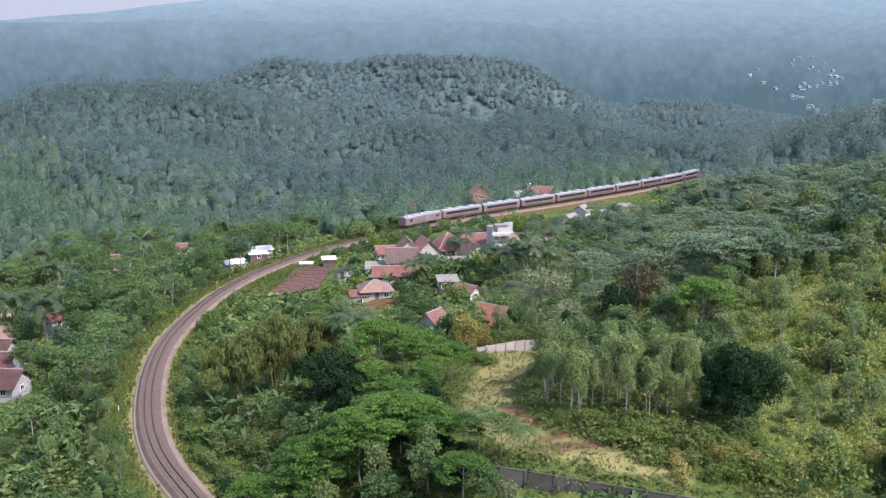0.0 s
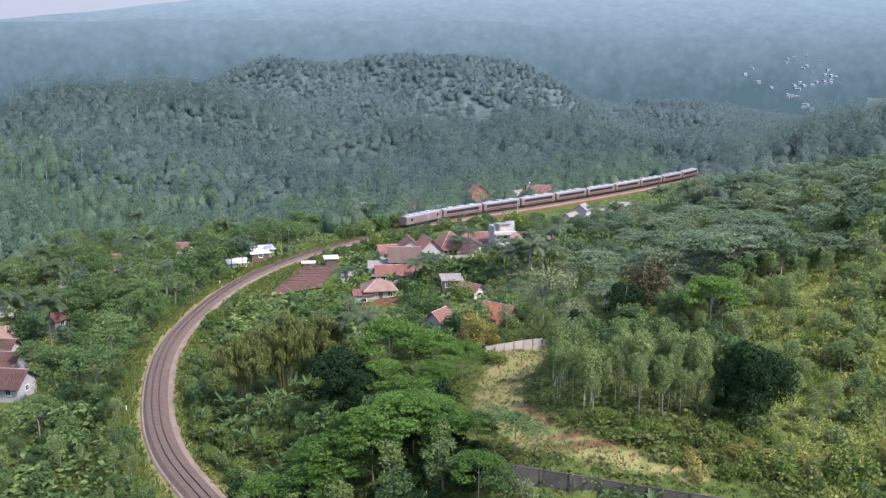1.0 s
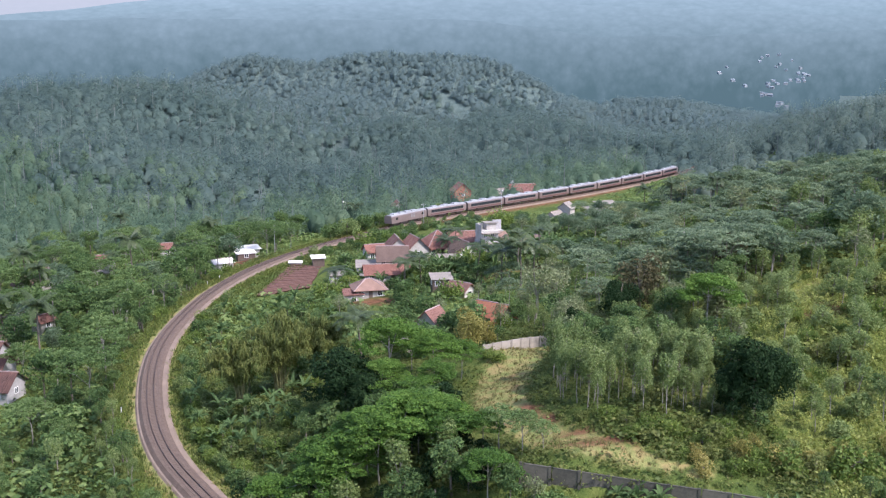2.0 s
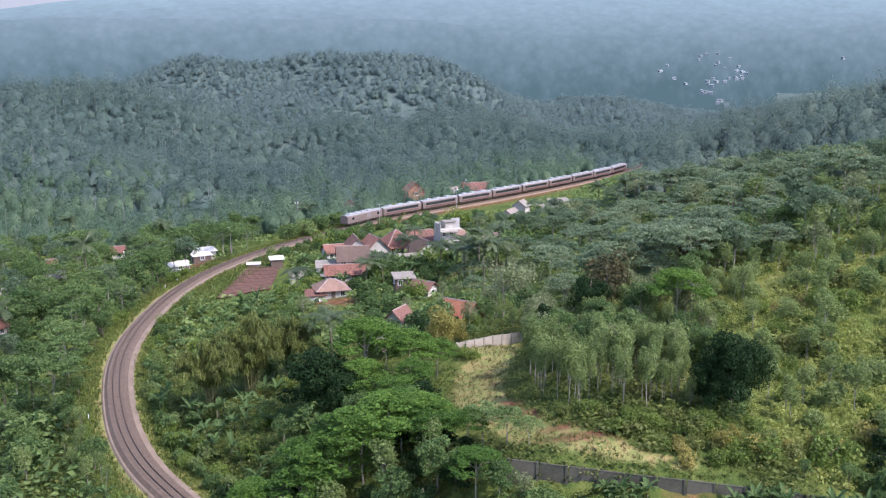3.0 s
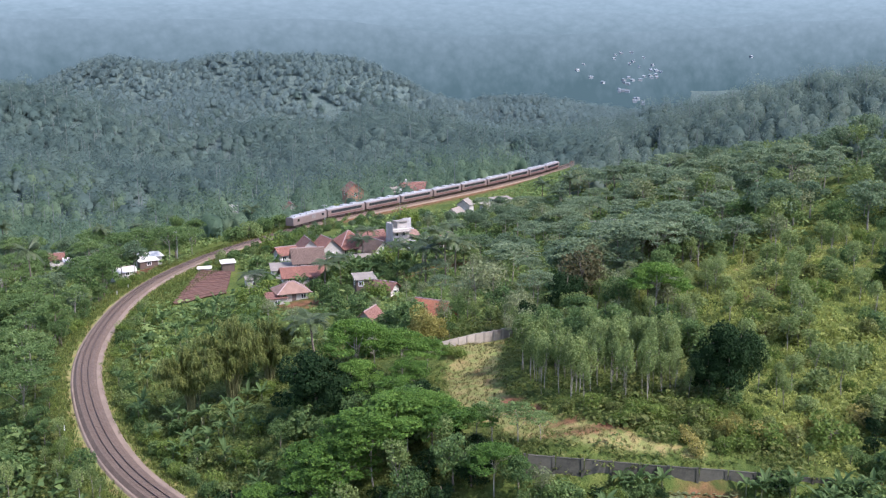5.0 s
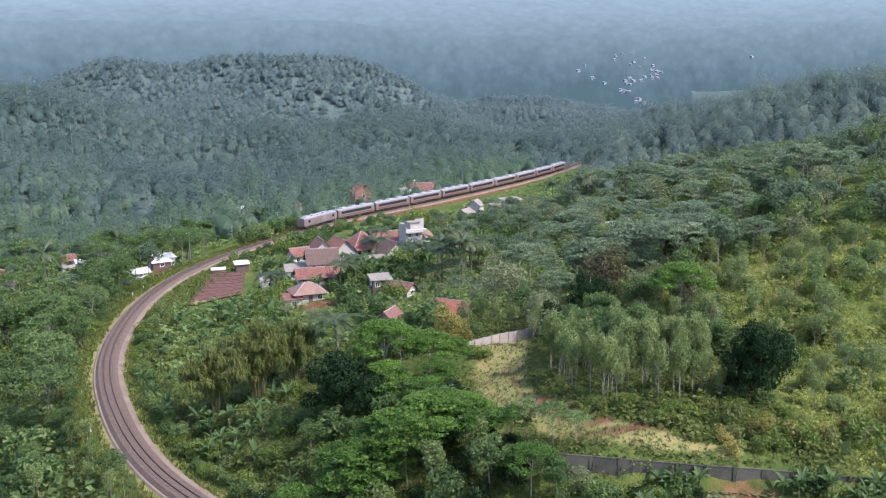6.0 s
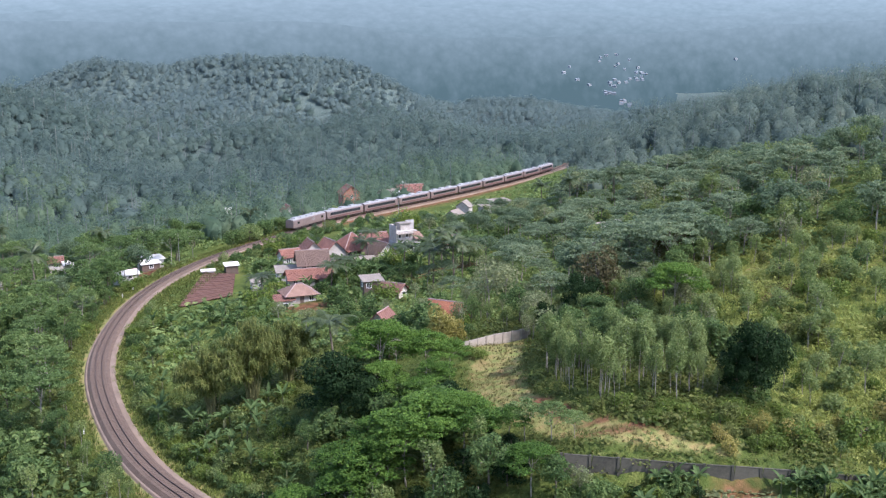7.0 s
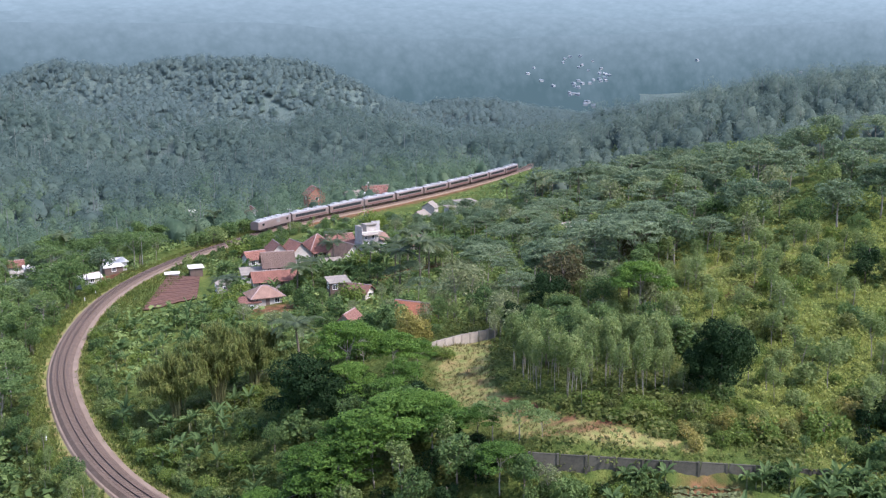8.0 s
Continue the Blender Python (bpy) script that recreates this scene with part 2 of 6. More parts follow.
METAL_GREY = surface("dull_zinc_sheets", (0.14, 0.12, 0.096), (0.27, 0.238, 0.196), 0.5, 0.9, 0.0, bump=0.5, stripes=10, axis=0)
PLASTER = surface("stained_white_plaster", (0.24, 0.215, 0.185), (0.5, 0.475, 0.43), 0.5, 0.9, bump=0.2, per_object=0.2)
PLASTER_GREY = surface("bare_grey_render", (0.24, 0.23, 0.22), (0.42, 0.41, 0.39), 0.5, 0.9, bump=0.3)
BRICK_RED = surface("bare_red_brick", (0.24, 0.1, 0.065), (0.4, 0.2, 0.14), 1.2, 0.95, bump=0.5, stripes=12, axis=2)
TRIM_PALE = surface("pale_ridge_mortar", (0.2, 0.14, 0.125), (0.34, 0.26, 0.24), 1.0)
WOOD_DARK = surface("dark_painted_wood", (0.06, 0.04, 0.03), (0.13, 0.09, 0.07), 2.0, 0.6)
GLASS = surface("dark_window_glass", (0.012, 0.015, 0.018), (0.03, 0.035, 0.04), 0.7, 0.12, bump=0.02)
CONCRETE = surface("weathered_concrete", (0.2, 0.175, 0.14), (0.37, 0.33, 0.27), 0.6, 0.95, bump=0.4, per_object=0.3)
BLOCKWORK = surface("mossy_grey_blockwork", (0.03, 0.03, 0.021), (0.085, 0.079, 0.058), 0.8, 0.95, bump=0.5, per_object=0.35)
# darker copy of the red soil, stands in for shade in furrows
SOIL_SHADE = surface("furrow_shade_soil", (0.04, 0.018, 0.013), (0.085, 0.039, 0.027), 0.9, 0.95, bump=0.8)
SOIL_RED = surface("red_tilled_soil", (0.058, 0.029, 0.02), (0.118, 0.06, 0.041), 0.7, 0.97, bump=1.0, fine=9)
# far village: haze put into the wall and roof colours
WALL_HAZY = surface("haze_toned_walls", (0.14, 0.162, 0.172), (0.2, 0.222, 0.232), 0.5, 0.9)
ROOF_HAZY = surface("haze_toned_roofs", (0.085, 0.11, 0.122), (0.17, 0.195, 0.205), 0.3, 0.8, per_object=0.6)
STEEL = surface("galvanised_steel", (0.3, 0.3, 0.3), (0.5, 0.5, 0.5), 1.0, 0.5, 0.5)
COACH_SIDE = surface("silver_coach_paint", (0.125, 0.092, 0.082), (0.21, 0.165, 0.145), 0.3, 0.4, 0.1, bump=0.05, per_object=0.15)
COACH_DARK = surface("dark_window_band", (0.03, 0.03, 0.035), (0.06, 0.06, 0.065), 0.4, 0.25, bump=0.03)
COACH_STRIPE = surface("maroon_stripe_paint", (0.085, 0.034, 0.034), (0.14, 0.06, 0.056), 0.4, 0.4, bump=0.03)
COACH_ROOF = surface("dusty_grey_coach_roof", (0.17, 0.17, 0.165), (0.3, 0.3, 0.29), 0.35, 0.8, 0.0, bump=0.1, stripes=4, axis=0)
COACH_UNDER = surface("grimy_running_gear", (0.025, 0.02, 0.018), (0.07, 0.055, 0.045), 2.0, 0.8)
WHITE_PAINT = surface("chalky_white_paint", (0.62, 0.62, 0.6), (0.82, 0.82, 0.8), 1.0, 0.7)
# haze put into the glow: the same pale tone at the same height over the horizon, so that the ridges fade into each
# other
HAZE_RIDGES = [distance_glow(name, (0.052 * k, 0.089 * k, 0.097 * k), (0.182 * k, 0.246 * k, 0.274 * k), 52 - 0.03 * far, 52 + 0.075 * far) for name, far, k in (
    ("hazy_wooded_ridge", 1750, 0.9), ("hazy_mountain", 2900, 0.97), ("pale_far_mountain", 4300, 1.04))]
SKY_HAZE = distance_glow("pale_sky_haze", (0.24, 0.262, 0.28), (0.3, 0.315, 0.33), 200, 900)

# ---- the lie of the land ----
# Rises and hollows: centre x, y, spread x, y, height.
BASE = 2.24
NEAR_HILLS = [
    (-80, 170, 70, 90, -11.4),
    (-110, 300, 80, 80, -9.4),
    (-30, 210, 45, 60, 3.9),
    (-10, 140, 35, 35, 4.9),
    (12, 112, 18, 20, 4.0),
    (30, 105, 30, 25, 3.4),
    (8, 146, 20, 20, 1.6),
    (67, 168, 22, 17, -2.6),
    (6, 141.5, 6, 5, 0.75),
    (60, 150, 40, 45, 10.6),
    (95, 185, 50, 50, 2.9),
    (150, 200, 70, 80, 25.8),
    (60, 300, 60, 60, 0.5),
    (130, 290, 60, 60, -1.4),
    (320, 200, 120, 150, 43.5),
    (10, 60, 70, 50, 5.5),
    (-60, 20, 50, 40, -9.0),
    (-56, 277, 10, 11, 2.5),
    (-10, 232, 20, 24, -1.9),
    (5, 216, 8, 12, -1.0),
    (50, 334, 16, 14, -2.2),
    (41, 323, 9, 8, -1.8),
    (64, 352, 8, 7, -1.6),
    (-16, 386, 14, 14, 4.4),
    (24, 403, 18, 11, 3.6),
    (-36, 440, 9, 9, 6.5),
]
FAR_HILLS = [
    (200, 370, 80, 90, 21.4),
    (-70, 420, 90, 70, -21.7),
    (40, 470, 80, 70, -7.1),
    (-180, 520, 100, 90, 4.6),
    (-90, 620, 110, 110, -24.6),
    (-220, 750, 150, 150, 59.5),
    (-80, 920, 130, 110, 25.5),
    (60, 880, 90, 90, 30.4),
    (200, 800, 110, 130, -10.1),
    (300, 1000, 150, 130, -2.3),
    (460, 1100, 150, 150, 7.2),
    (330, 450, 120, 120, 34.9),
    (-300, 350, 120, 150, -14.9),
    (0, 560, 120, 80, -3.3),
    (120, 620, 120, 90, -7.4),
    (450, 700, 150, 150, 27.2),
    (400, 900, 120, 150, -13.7),
    (20, 970, 140, 60, 47.6),
    (-240, 970, 120, 90, 44.0),
    (30, 820, 50, 50, -12.0),
    (160, 520, 60, 50, -11.2),
    (250, 520, 70, 60, -13.1),
]
# The railway's centre line, from the near end to the far end.
LINE = [(10, 52), (-8, 80), (-31.5, 114.5), (-42, 134), (-49.5, 158), (-53.8, 182), (-54.5, 207), (-52.3, 232), (-46.5, 256),
        (-36.5, 280), (-22, 304), (-5, 330), (16, 352.5), (48, 385), (82, 423), (115, 465), (150, 520)]
# The dry grass lane beside the plot: x, y, half its width.
LANE = [(12, 148, 5.0), (9.5, 139, 4.4), (7, 130, 4.0), (5.6, 121, 3.8), (6.2, 113, 3.0), (9, 106, 2.8), (12.5, 100.5, 3.4), (17, 97.8, 2.2), (22, 95.8, 1.1), (28, 94.0, 0.4)]


def smooth_line(points, per):
    """A curve through points that passes each one smoothly."""
    p = np.array(points, float)
    p = np.vstack([2 * p[0] - p[1], p, 2 * p[-1] - p[-2]])
    out = []
    for i in range(1, len(p) - 2):
        for k in range(per):
            u = k / per
            a, b, c, d = p[i - 1], p[i], p[i + 1], p[i + 2]
            out.append(0.5 * (2 * b + (c - a) * u + (2 * a - 5 * b + 4 * c - d) * u * u + (3 * b - a - 3 * c + d) * u ** 3))
    out.append(p[-2])
    return np.array(out)


def even_line(points, step):
    d = np.r_[0, np.cumsum(np.hypot(*np.diff(points[:, :2], axis=0).T))]
    at = np.arange(0, d[-1], step)
    return np.stack([np.interp(at, d, points[:, k]) for k in range(points.shape[1])], 1)


RAILWAY = even_line(smooth_line(LINE, 40), 1.0)
LANE_LINE = even_line(smooth_line(LANE, 12), 1.0)


def off_line(x, y, line):
    """Distance from a line, the side (+ to its right) and the nearest point's number."""
    x, y = np.atleast_1d(np.asarray(x, float)), np.atleast_1d(np.asarray(y, float))
    best, idx = np.full(x.shape, 1e9), np.zeros(x.shape, int)
    for i in range(0, len(line), 2):
        d = (x - line[i, 0]) ** 2 + (y - line[i, 1]) ** 2
        near = d < best
        best[near], idx[near] = d[near], i
    j = np.minimum(idx + 1, len(line) - 1)
    k = np.maximum(j - 1, 0)
    tx, ty = line[j, 0] - line[k, 0], line[j, 1] - line[k, 1]
    t = np.hypot(tx, ty) + 1e-9
    side = ((x - line[idx, 0]) * ty - (y - line[idx, 1]) * tx) / t
    return np.sqrt(best), np.sign(side), idx


def ease(a, b, v):
    u = np.clip((v - a) / (b - a), 0, 1)
    return u * u * (3 - 2 * u)


def ground_z(x, y):
    """Height of the ground, for arrays or numbers."""
    x, y = np.asarray(x, float), np.asarray(y, float)
    shape = np.broadcast(x, y).shape
    x, y = np.atleast_1d(x).ravel(), np.atleast_1d(y).ravel()
    z = np.full(x.shape, BASE)
    for cx, cy, sx, sy, h in NEAR_HILLS + FAR_HILLS:
        z += h * np.exp(-((x - cx) / sx) ** 2 - ((y - cy) / sy) ** 2)
    z += 0.35 * np.sin(x * 0.31 + 1.3 * np.sin(y * 0.17)) * np.sin(y * 0.27 + 0.9 * np.sin(x * 0.13))
    rough = ease(420, 700, y)
    z += rough * (5.0 * np.sin(x * 0.041 + 2 * np.sin(y * 0.013)) * np.sin(y * 0.033 + x * 0.011) + 8 * np.sin(x * 0.019 + y * 0.009))
    # the crest is lowered and raised to fit its outline in the camera's view
    z -= 30 * np.exp(-((x + 270) / 120) ** 2 - ((y - 820) / 190) ** 2)
    z += 27 * np.exp(-((x + 165) / 75) ** 2 - ((y - 940) / 90) ** 2) + 20 * np.exp(-((x - 105) / 60) ** 2 - ((y - 930) / 90) ** 2)
    z -= 9 * np.exp(-((x + 280) / 80) ** 2 - ((y - 760) / 90) ** 2)
    z += 1.9 * np.exp(-((x - 12) / 9) ** 2 - ((y - 97) / 5) ** 2)
    z -= 24 * ease(620, 880, y) * ease(1150, 950, y) * ease(260, 60, x)
    # terrace cut in front of the block wall
    front = ease(0.4, -0.8, (y - (96.6 - 0.225 * x))) * ease(-1, 4.5, x) * ease(75, 60, x)
    z -= 1.6 * front
    d, side, _ = off_line(x, y, RAILWAY)
    flat = 1 - ease(4.2, 15.0, d)
    z = z * (1 - flat) - 0.75 * flat
    return z.reshape(shape) if shape else float(z[0])


# ---- mesh helpers ----
class Shape:
    """Gathers vertices and faces of one part."""

    def __init__(self):
        self.v, self.f = [], []

    def add(self, verts, faces):
        n = len(self.v)
        self.v += [tuple(p) for p in verts]
        self.f += [tuple(n + i for i in f) for f in faces]
        return self

    def box(self, x0, x1, y0, y1, z0, z1, m=None):
        p = [(x, y, z) for z in (z0, z1) for x, y in ((x0, y0), (x1, y0), (x1, y1), (x0, y1))]
        if m is not None:
            p = [m @ Vector(q) for q in p]
        return self.add(p, [(3, 2, 1, 0), (4, 5, 6, 7), (0, 1, 5, 4), (1, 2, 6, 5), (2, 3, 7, 6), (3, 0, 4, 7)])

    def tube(self, points, radii, sides=6):
        """A tapered round limb along points."""
        n, verts, faces = len(points), [], []
        for i, (p, r) in enumerate(zip(points, radii)):
            a, b = Vector(points[max(i - 1, 0)]), Vector(points[min(i + 1, n - 1)])
            t = (b - a).normalized()
            u = t.cross(Vector((0.31, 0.95, 0.05))).normalized()
            w = t.cross(u)
            verts += [Vector(p) + r * (math.cos(q) * u + math.sin(q) * w) for q in (2 * math.pi * k / sides for k in range(sides))]
        for i in range(n - 1):
            for k in range(sides):
                j = (k + 1) % sides
                faces.append((i * sides + k, i * sides + j, (i + 1) * sides + j, (i + 1) * sides + k))
        faces += [tuple(range(sides))[::-1], tuple((n - 1) * sides + k for k in range(sides))]
        return self.add(verts, faces)

    def cards(self, places, normals, sizes, rng, long=1.0, droop=0.25):
        """Small bent leaf clumps."""
        for p, nrm, s in zip(places, normals, sizes):
            nrm = Vector(nrm).normalized()
            u = nrm.orthogonal().normalized()
            u = Matrix.Rotation(rng.uniform(0, 6.28), 3, nrm) @ u
            w = nrm.cross(u)
            p = Vector(p)
            d = nrm * (-droop * s)
            k = rng.uniform(0.45, 0.8)
            self.add([p - u * s * long + d, p - w * s * k, p + u * s * long + d, p + w * s * k], [(0, 1, 2, 3)])
        return self

    def mesh(self, name, material, smooth=False):
        me = bpy.data.meshes.new(name)
        me.from_pydata(self.v, [], self.f)
        me.materials.append(material)
        if smooth:
            me.polygons.foreach_set("use_smooth", [True] * len(me.polygons))
        me.update()
        return me


def part(name, shape, material, parent=None, label="", m=None, smooth=False):
    """One mesh object under a thing or a part."""
    me = shape if isinstance(shape, bpy.types.Mesh) else shape.mesh(name, material, smooth)
    ob = new(name, me)
    if parent is not None:
        ob.parent = parent
    if m is not None:
        ob.matrix_basis = m
    if label:
        ob["label"] = label
    return ob


def thing(name, m, label, category, group="", kind=""):
    ob = new(name)
    ob.empty_display_size = 0.2
    ob.matrix_basis = m
    return tagged(ob, label, category, group, kind)


def stuff_mesh(name, verts, faces, material, tint=None):
    """One big mesh straight from arrays; all faces with the same number of corners."""
    me = bpy.data.meshes.new(name)
    faces = np.asarray(faces, np.int32)
    nf, k = faces.shape
    me.vertices.add(len(verts))
    me.vertices.foreach_set("co", np.asarray(verts, np.float32).ravel())
    me.loops.add(nf * k)
    me.loops.foreach_set("vertex_index", faces.ravel())
    me.polygons.add(nf)
    me.polygons.foreach_set("loop_start", np.arange(0, nf * k, k, dtype=np.int32))
    if tint is not None:
        me.attributes.new("tint", "FLOAT", "POINT").data.foreach_set("value", np.asarray(tint, np.float32))
    me.materials.append(material)
    me.update(calc_edges=True)
    return me


# ---- ground ----
def axis_steps(fine0, fine1, step, lo, hi, grow=1.13):
    a = list(np.arange(fine0, fine1, step))
    s, v = step, fine0
    while v > lo:
        s = min(s * grow, 160)
        v -= s
        a.insert(0, v)
    s, v = step, a[-1]
    while v < hi:
        s = min(s * grow, 160)
        v += s
        a.append(v)
    return np.array(a)


def build_ground():
    xs, ys = axis_steps(-70, 82, 1.3, -2600, 2600, 1.07), axis_steps(82, 290, 1.3, -900, 4900, 1.05)
    gx, gy = np.meshgrid(xs, ys)
    z = ground_z(gx, gy)
    verts = np.stack([gx, gy, z], -1).reshape(-1, 3)
    i = np.arange(len(ys) - 1)[:, None] * len(xs) + np.arange(len(xs) - 1)[None]
    quads = np.stack([i, i + 1, i + 1 + len(xs), i + len(xs)], -1).reshape(-1, 4)
    me = stuff_mesh("ground", verts, quads, GROUND)
    x, y = verts[:, 0], verts[:, 1]
    d, _, k = off_line(x, y, LANE_LINE)
    dry = 1 - ease(0.55, 1.15, d / LANE_LINE[k, 2])
    dry = np.maximum(dry, 0.75 * np.exp(-((x - 66) / 14) ** 2 - ((y - 161) / 13) ** 2))
    # where the ground takes the haze-blued litter tone
    hazy_litter = np.maximum(ease(425, 470, y), ease(125, 140, x)) * np.maximum(ease(140, 180, y), 0)
    bare = np.zeros(len(x))
    for cx, cy, sx, sy, h in ((8.2, 112.5, 1.2, 2.2, 1.25), (9.8, 108.8, 1.3, 1.3, 1.1), (12.6, 104.6, 2.2, 0.8, 0.9), (17, 101.4, 3.0, 0.7, 0.8), (13.5, 100.3, 4.5, 1.6, 0.62), (8.0, 128, 1.2, 7, 0.35), (57, 143, 5, 3, 0.7), (23, 89.3, 3.6, 2.2, 0.75), (9, 232, 7, 4, 0.7), (-15, 213, 6, 3.5, 0.75), (-12, 234, 7, 3, 0.6), (-52, 273, 7, 6, 1.0), (24, 236, 9, 3, 0.6)):
        bare = np.maximum(bare, h * np.exp(-((x - cx) / sx) ** 2 - ((y - cy) / sy) ** 2))
    dr, _, _ = off_line(x, y, RAILWAY)
    bare = np.maximum(bare, 0.6 * ease(8.5, 5.0, dr) * ease(282, 300, y))
    dry = np.maximum(dry, 0.85 * ease(4.6, 3.0, dr))
    for key, val in (("hazy_litter", hazy_litter), ("dry", dry), ("bare", bare)):
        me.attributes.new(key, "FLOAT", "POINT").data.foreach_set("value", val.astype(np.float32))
    me.polygons.foreach_set("use_smooth", [True] * len(me.polygons))
    return tagged(new("ground", me), "rolling green grassy ground with a dry lane and bare red earth", "ground", kind="structure")


ground = build_ground()


def ridge_height(x, y, dist, profile, start):
    """Height of a far slope that climbs from start to its crest at dist."""
    crest = np.interp(x, [p[0] for p in profile], [p[1] for p in profile])
    crest = crest + 0.004 * dist * (np.sin(x * 9.0 / dist) * 0.6 + np.sin(x * 23.0 / dist + 1) * 0.3 + np.sin(x * 61 / dist) * 0.12)
    u = (y - start) / (dist - start)
    fold = 0.05 * crest * np.sin(x * 30 / dist + 5 * u) * np.sin(3.14 * np.clip(u, 0, 1))
    return np.where(u <= 1, -12 + (crest + 12) * np.clip(u, 0, 1) ** 0.9 + fold, crest * (1 - (u - 1) * 2))


def build_ridge(name, material, dist, start, profile, label):
    """A far mountain slope whose haze is its own glow."""
    xs, ys = np.linspace(profile[0][0], profile[-1][0], 240), np.linspace(start, dist + 0.15 * (dist - start), 16)
    gx, gy = np.meshgrid(xs, ys)
    verts = np.stack([gx, gy, ridge_height(gx, gy, dist, profile, start)], -1).reshape(-1, 3)
    i = np.arange(len(ys) - 1)[:, None] * len(xs) + np.arange(len(xs) - 1)[None]
    me = stuff_mesh(name, verts, np.stack([i, i + 1, i + 1 + len(xs), i + len(xs)], -1).reshape(-1, 4), material)
    me.polygons.foreach_set("use_smooth", [True] * len(me.polygons))
    return tagged(new(name, me), label, "mountain", kind="structure")


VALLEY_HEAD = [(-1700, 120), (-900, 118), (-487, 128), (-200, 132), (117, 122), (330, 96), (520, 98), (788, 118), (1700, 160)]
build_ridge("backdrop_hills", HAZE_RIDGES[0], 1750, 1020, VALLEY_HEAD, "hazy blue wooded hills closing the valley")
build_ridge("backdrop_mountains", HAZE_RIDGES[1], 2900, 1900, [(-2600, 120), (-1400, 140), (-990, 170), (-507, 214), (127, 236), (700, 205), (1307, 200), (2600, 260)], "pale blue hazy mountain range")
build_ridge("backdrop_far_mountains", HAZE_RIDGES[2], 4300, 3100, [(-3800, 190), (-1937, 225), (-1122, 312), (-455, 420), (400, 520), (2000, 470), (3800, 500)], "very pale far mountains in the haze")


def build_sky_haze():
    """A glowing sheet behind the farthest mountains, added in place of pale hazy air."""
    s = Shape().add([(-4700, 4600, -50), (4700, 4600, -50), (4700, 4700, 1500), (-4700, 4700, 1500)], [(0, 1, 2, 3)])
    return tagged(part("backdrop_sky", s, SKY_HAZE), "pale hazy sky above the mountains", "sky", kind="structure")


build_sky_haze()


# ---- railway ----
def line_frames(line):
    t = np.gradient(line[:, :2], axis=0)
    t /= np.hypot(t[:, 0], t[:, 1])[:, None]
    return t, np.stack([t[:, 1], -t[:, 0]], 1)


def sweep(line, section, closed=False):
    """A section of (offset to the right, height) drawn along a line."""
    t, r = line_frames(line)
    n, s = len(section), Shape()
    verts = [(p[0] + q[0] * o, p[1] + q[1] * o, z) for p, q in zip(line, r) for o, z in section]
    m = n if closed else n - 1
    s.add(verts, [(i * n + k, i * n + (k + 1) % n, (i + 1) * n + (k + 1) % n, (i + 1) * n + k) for i in range(len(line) - 1) for k in range(m)])
    return s


tagged(part("railway_bed", sweep(RAILWAY, [(-2.7, -1.1), (-2.15, -0.5), (2.6, -0.42), (3.1, -1.1)]), GRAVEL), "pinkish gravel railway formation with worn edges", "railway bed", kind="structure")
tagged(part("ballast", sweep(RAILWAY, [(-1.9, -0.48), (-1.4, -0.05), (-0.56, -0.02), (0.56, -0.02), (1.4, -0.05), (1.9, -0.4)]), BALLAST), "brown stone ballast shoulder under the rails", "ballast", kind="structure")
railway_track = thing("railway_track", pose(0, 0, 0), "single line of rusty rails on concrete sleepers", "railway track")
for side in (-1, 1):
    o = side * 0.5335
    part("rail", sweep(RAILWAY, [(o - 0.06, 0.0), (o - 0.02, 0.04), (o - 0.035, 0.16), (o + 0.035, 0.16), (o + 0.02, 0.04), (o + 0.06, 0.0)], True), RAIL, railway_track)
sl = Shape()
SL = even_line(RAILWAY, 0.62)
for p, q, r in zip(SL, *line_frames(SL)):
    sl.box(-1.0, 1.0, -0.11, 0.11, -0.1, 0.02, Matrix(((r[0], q[0], 0, p[0]), (r[1], q[1], 0, p[1]), (0, 0, 1, 0), (0, 0, 0, 1))))
tagged(part("sleeper_bed", sl, SLEEPER, railway_track), kind="stuff")


# ---- plants ----
def lobes_round(rng, r, h, z, k):
    """Lobes of a crown: centre and radii."""
    out = [((0, 0, z), (r * 0.75, r * 0.75, h * 0.5))]
    for i in range(k):
        a, q = rng.uniform(0, 6.28), rng.uniform(0.35, 0.75) * r
        s = rng.uniform(0.32, 0.55)
        out.append(((q * math.cos(a), q * math.sin(a), z + rng.uniform(-0.32, 0.38) * h), (r * s, r * s, h * s * 0.62)))
    return out


def lobes_tiers(rng, r, h, z, k):
    """Many small flat pads of leaves, stacked in open tiers over a dome."""
    out = [((0, 0, z + h * 0.25), (r * 0.3, r * 0.3, h * 0.08))]
    for i in range(k):
        a, q = rng.uniform(0, 6.28), math.sqrt(rng.uniform(0.02, 1.0))
        top = math.sqrt(max(1 - 0.85 * q * q, 0.05))
        zz = z - h * 0.5 + h * top * rng.choice((1.0, 1.0, 0.96, 0.8, 0.62))
        s = r * rng.uniform(0.15, 0.3)
        out.append(((r * q * math.cos(a), r * q * math.sin(a), zz), (s, s, s * 0.26)))
    return out


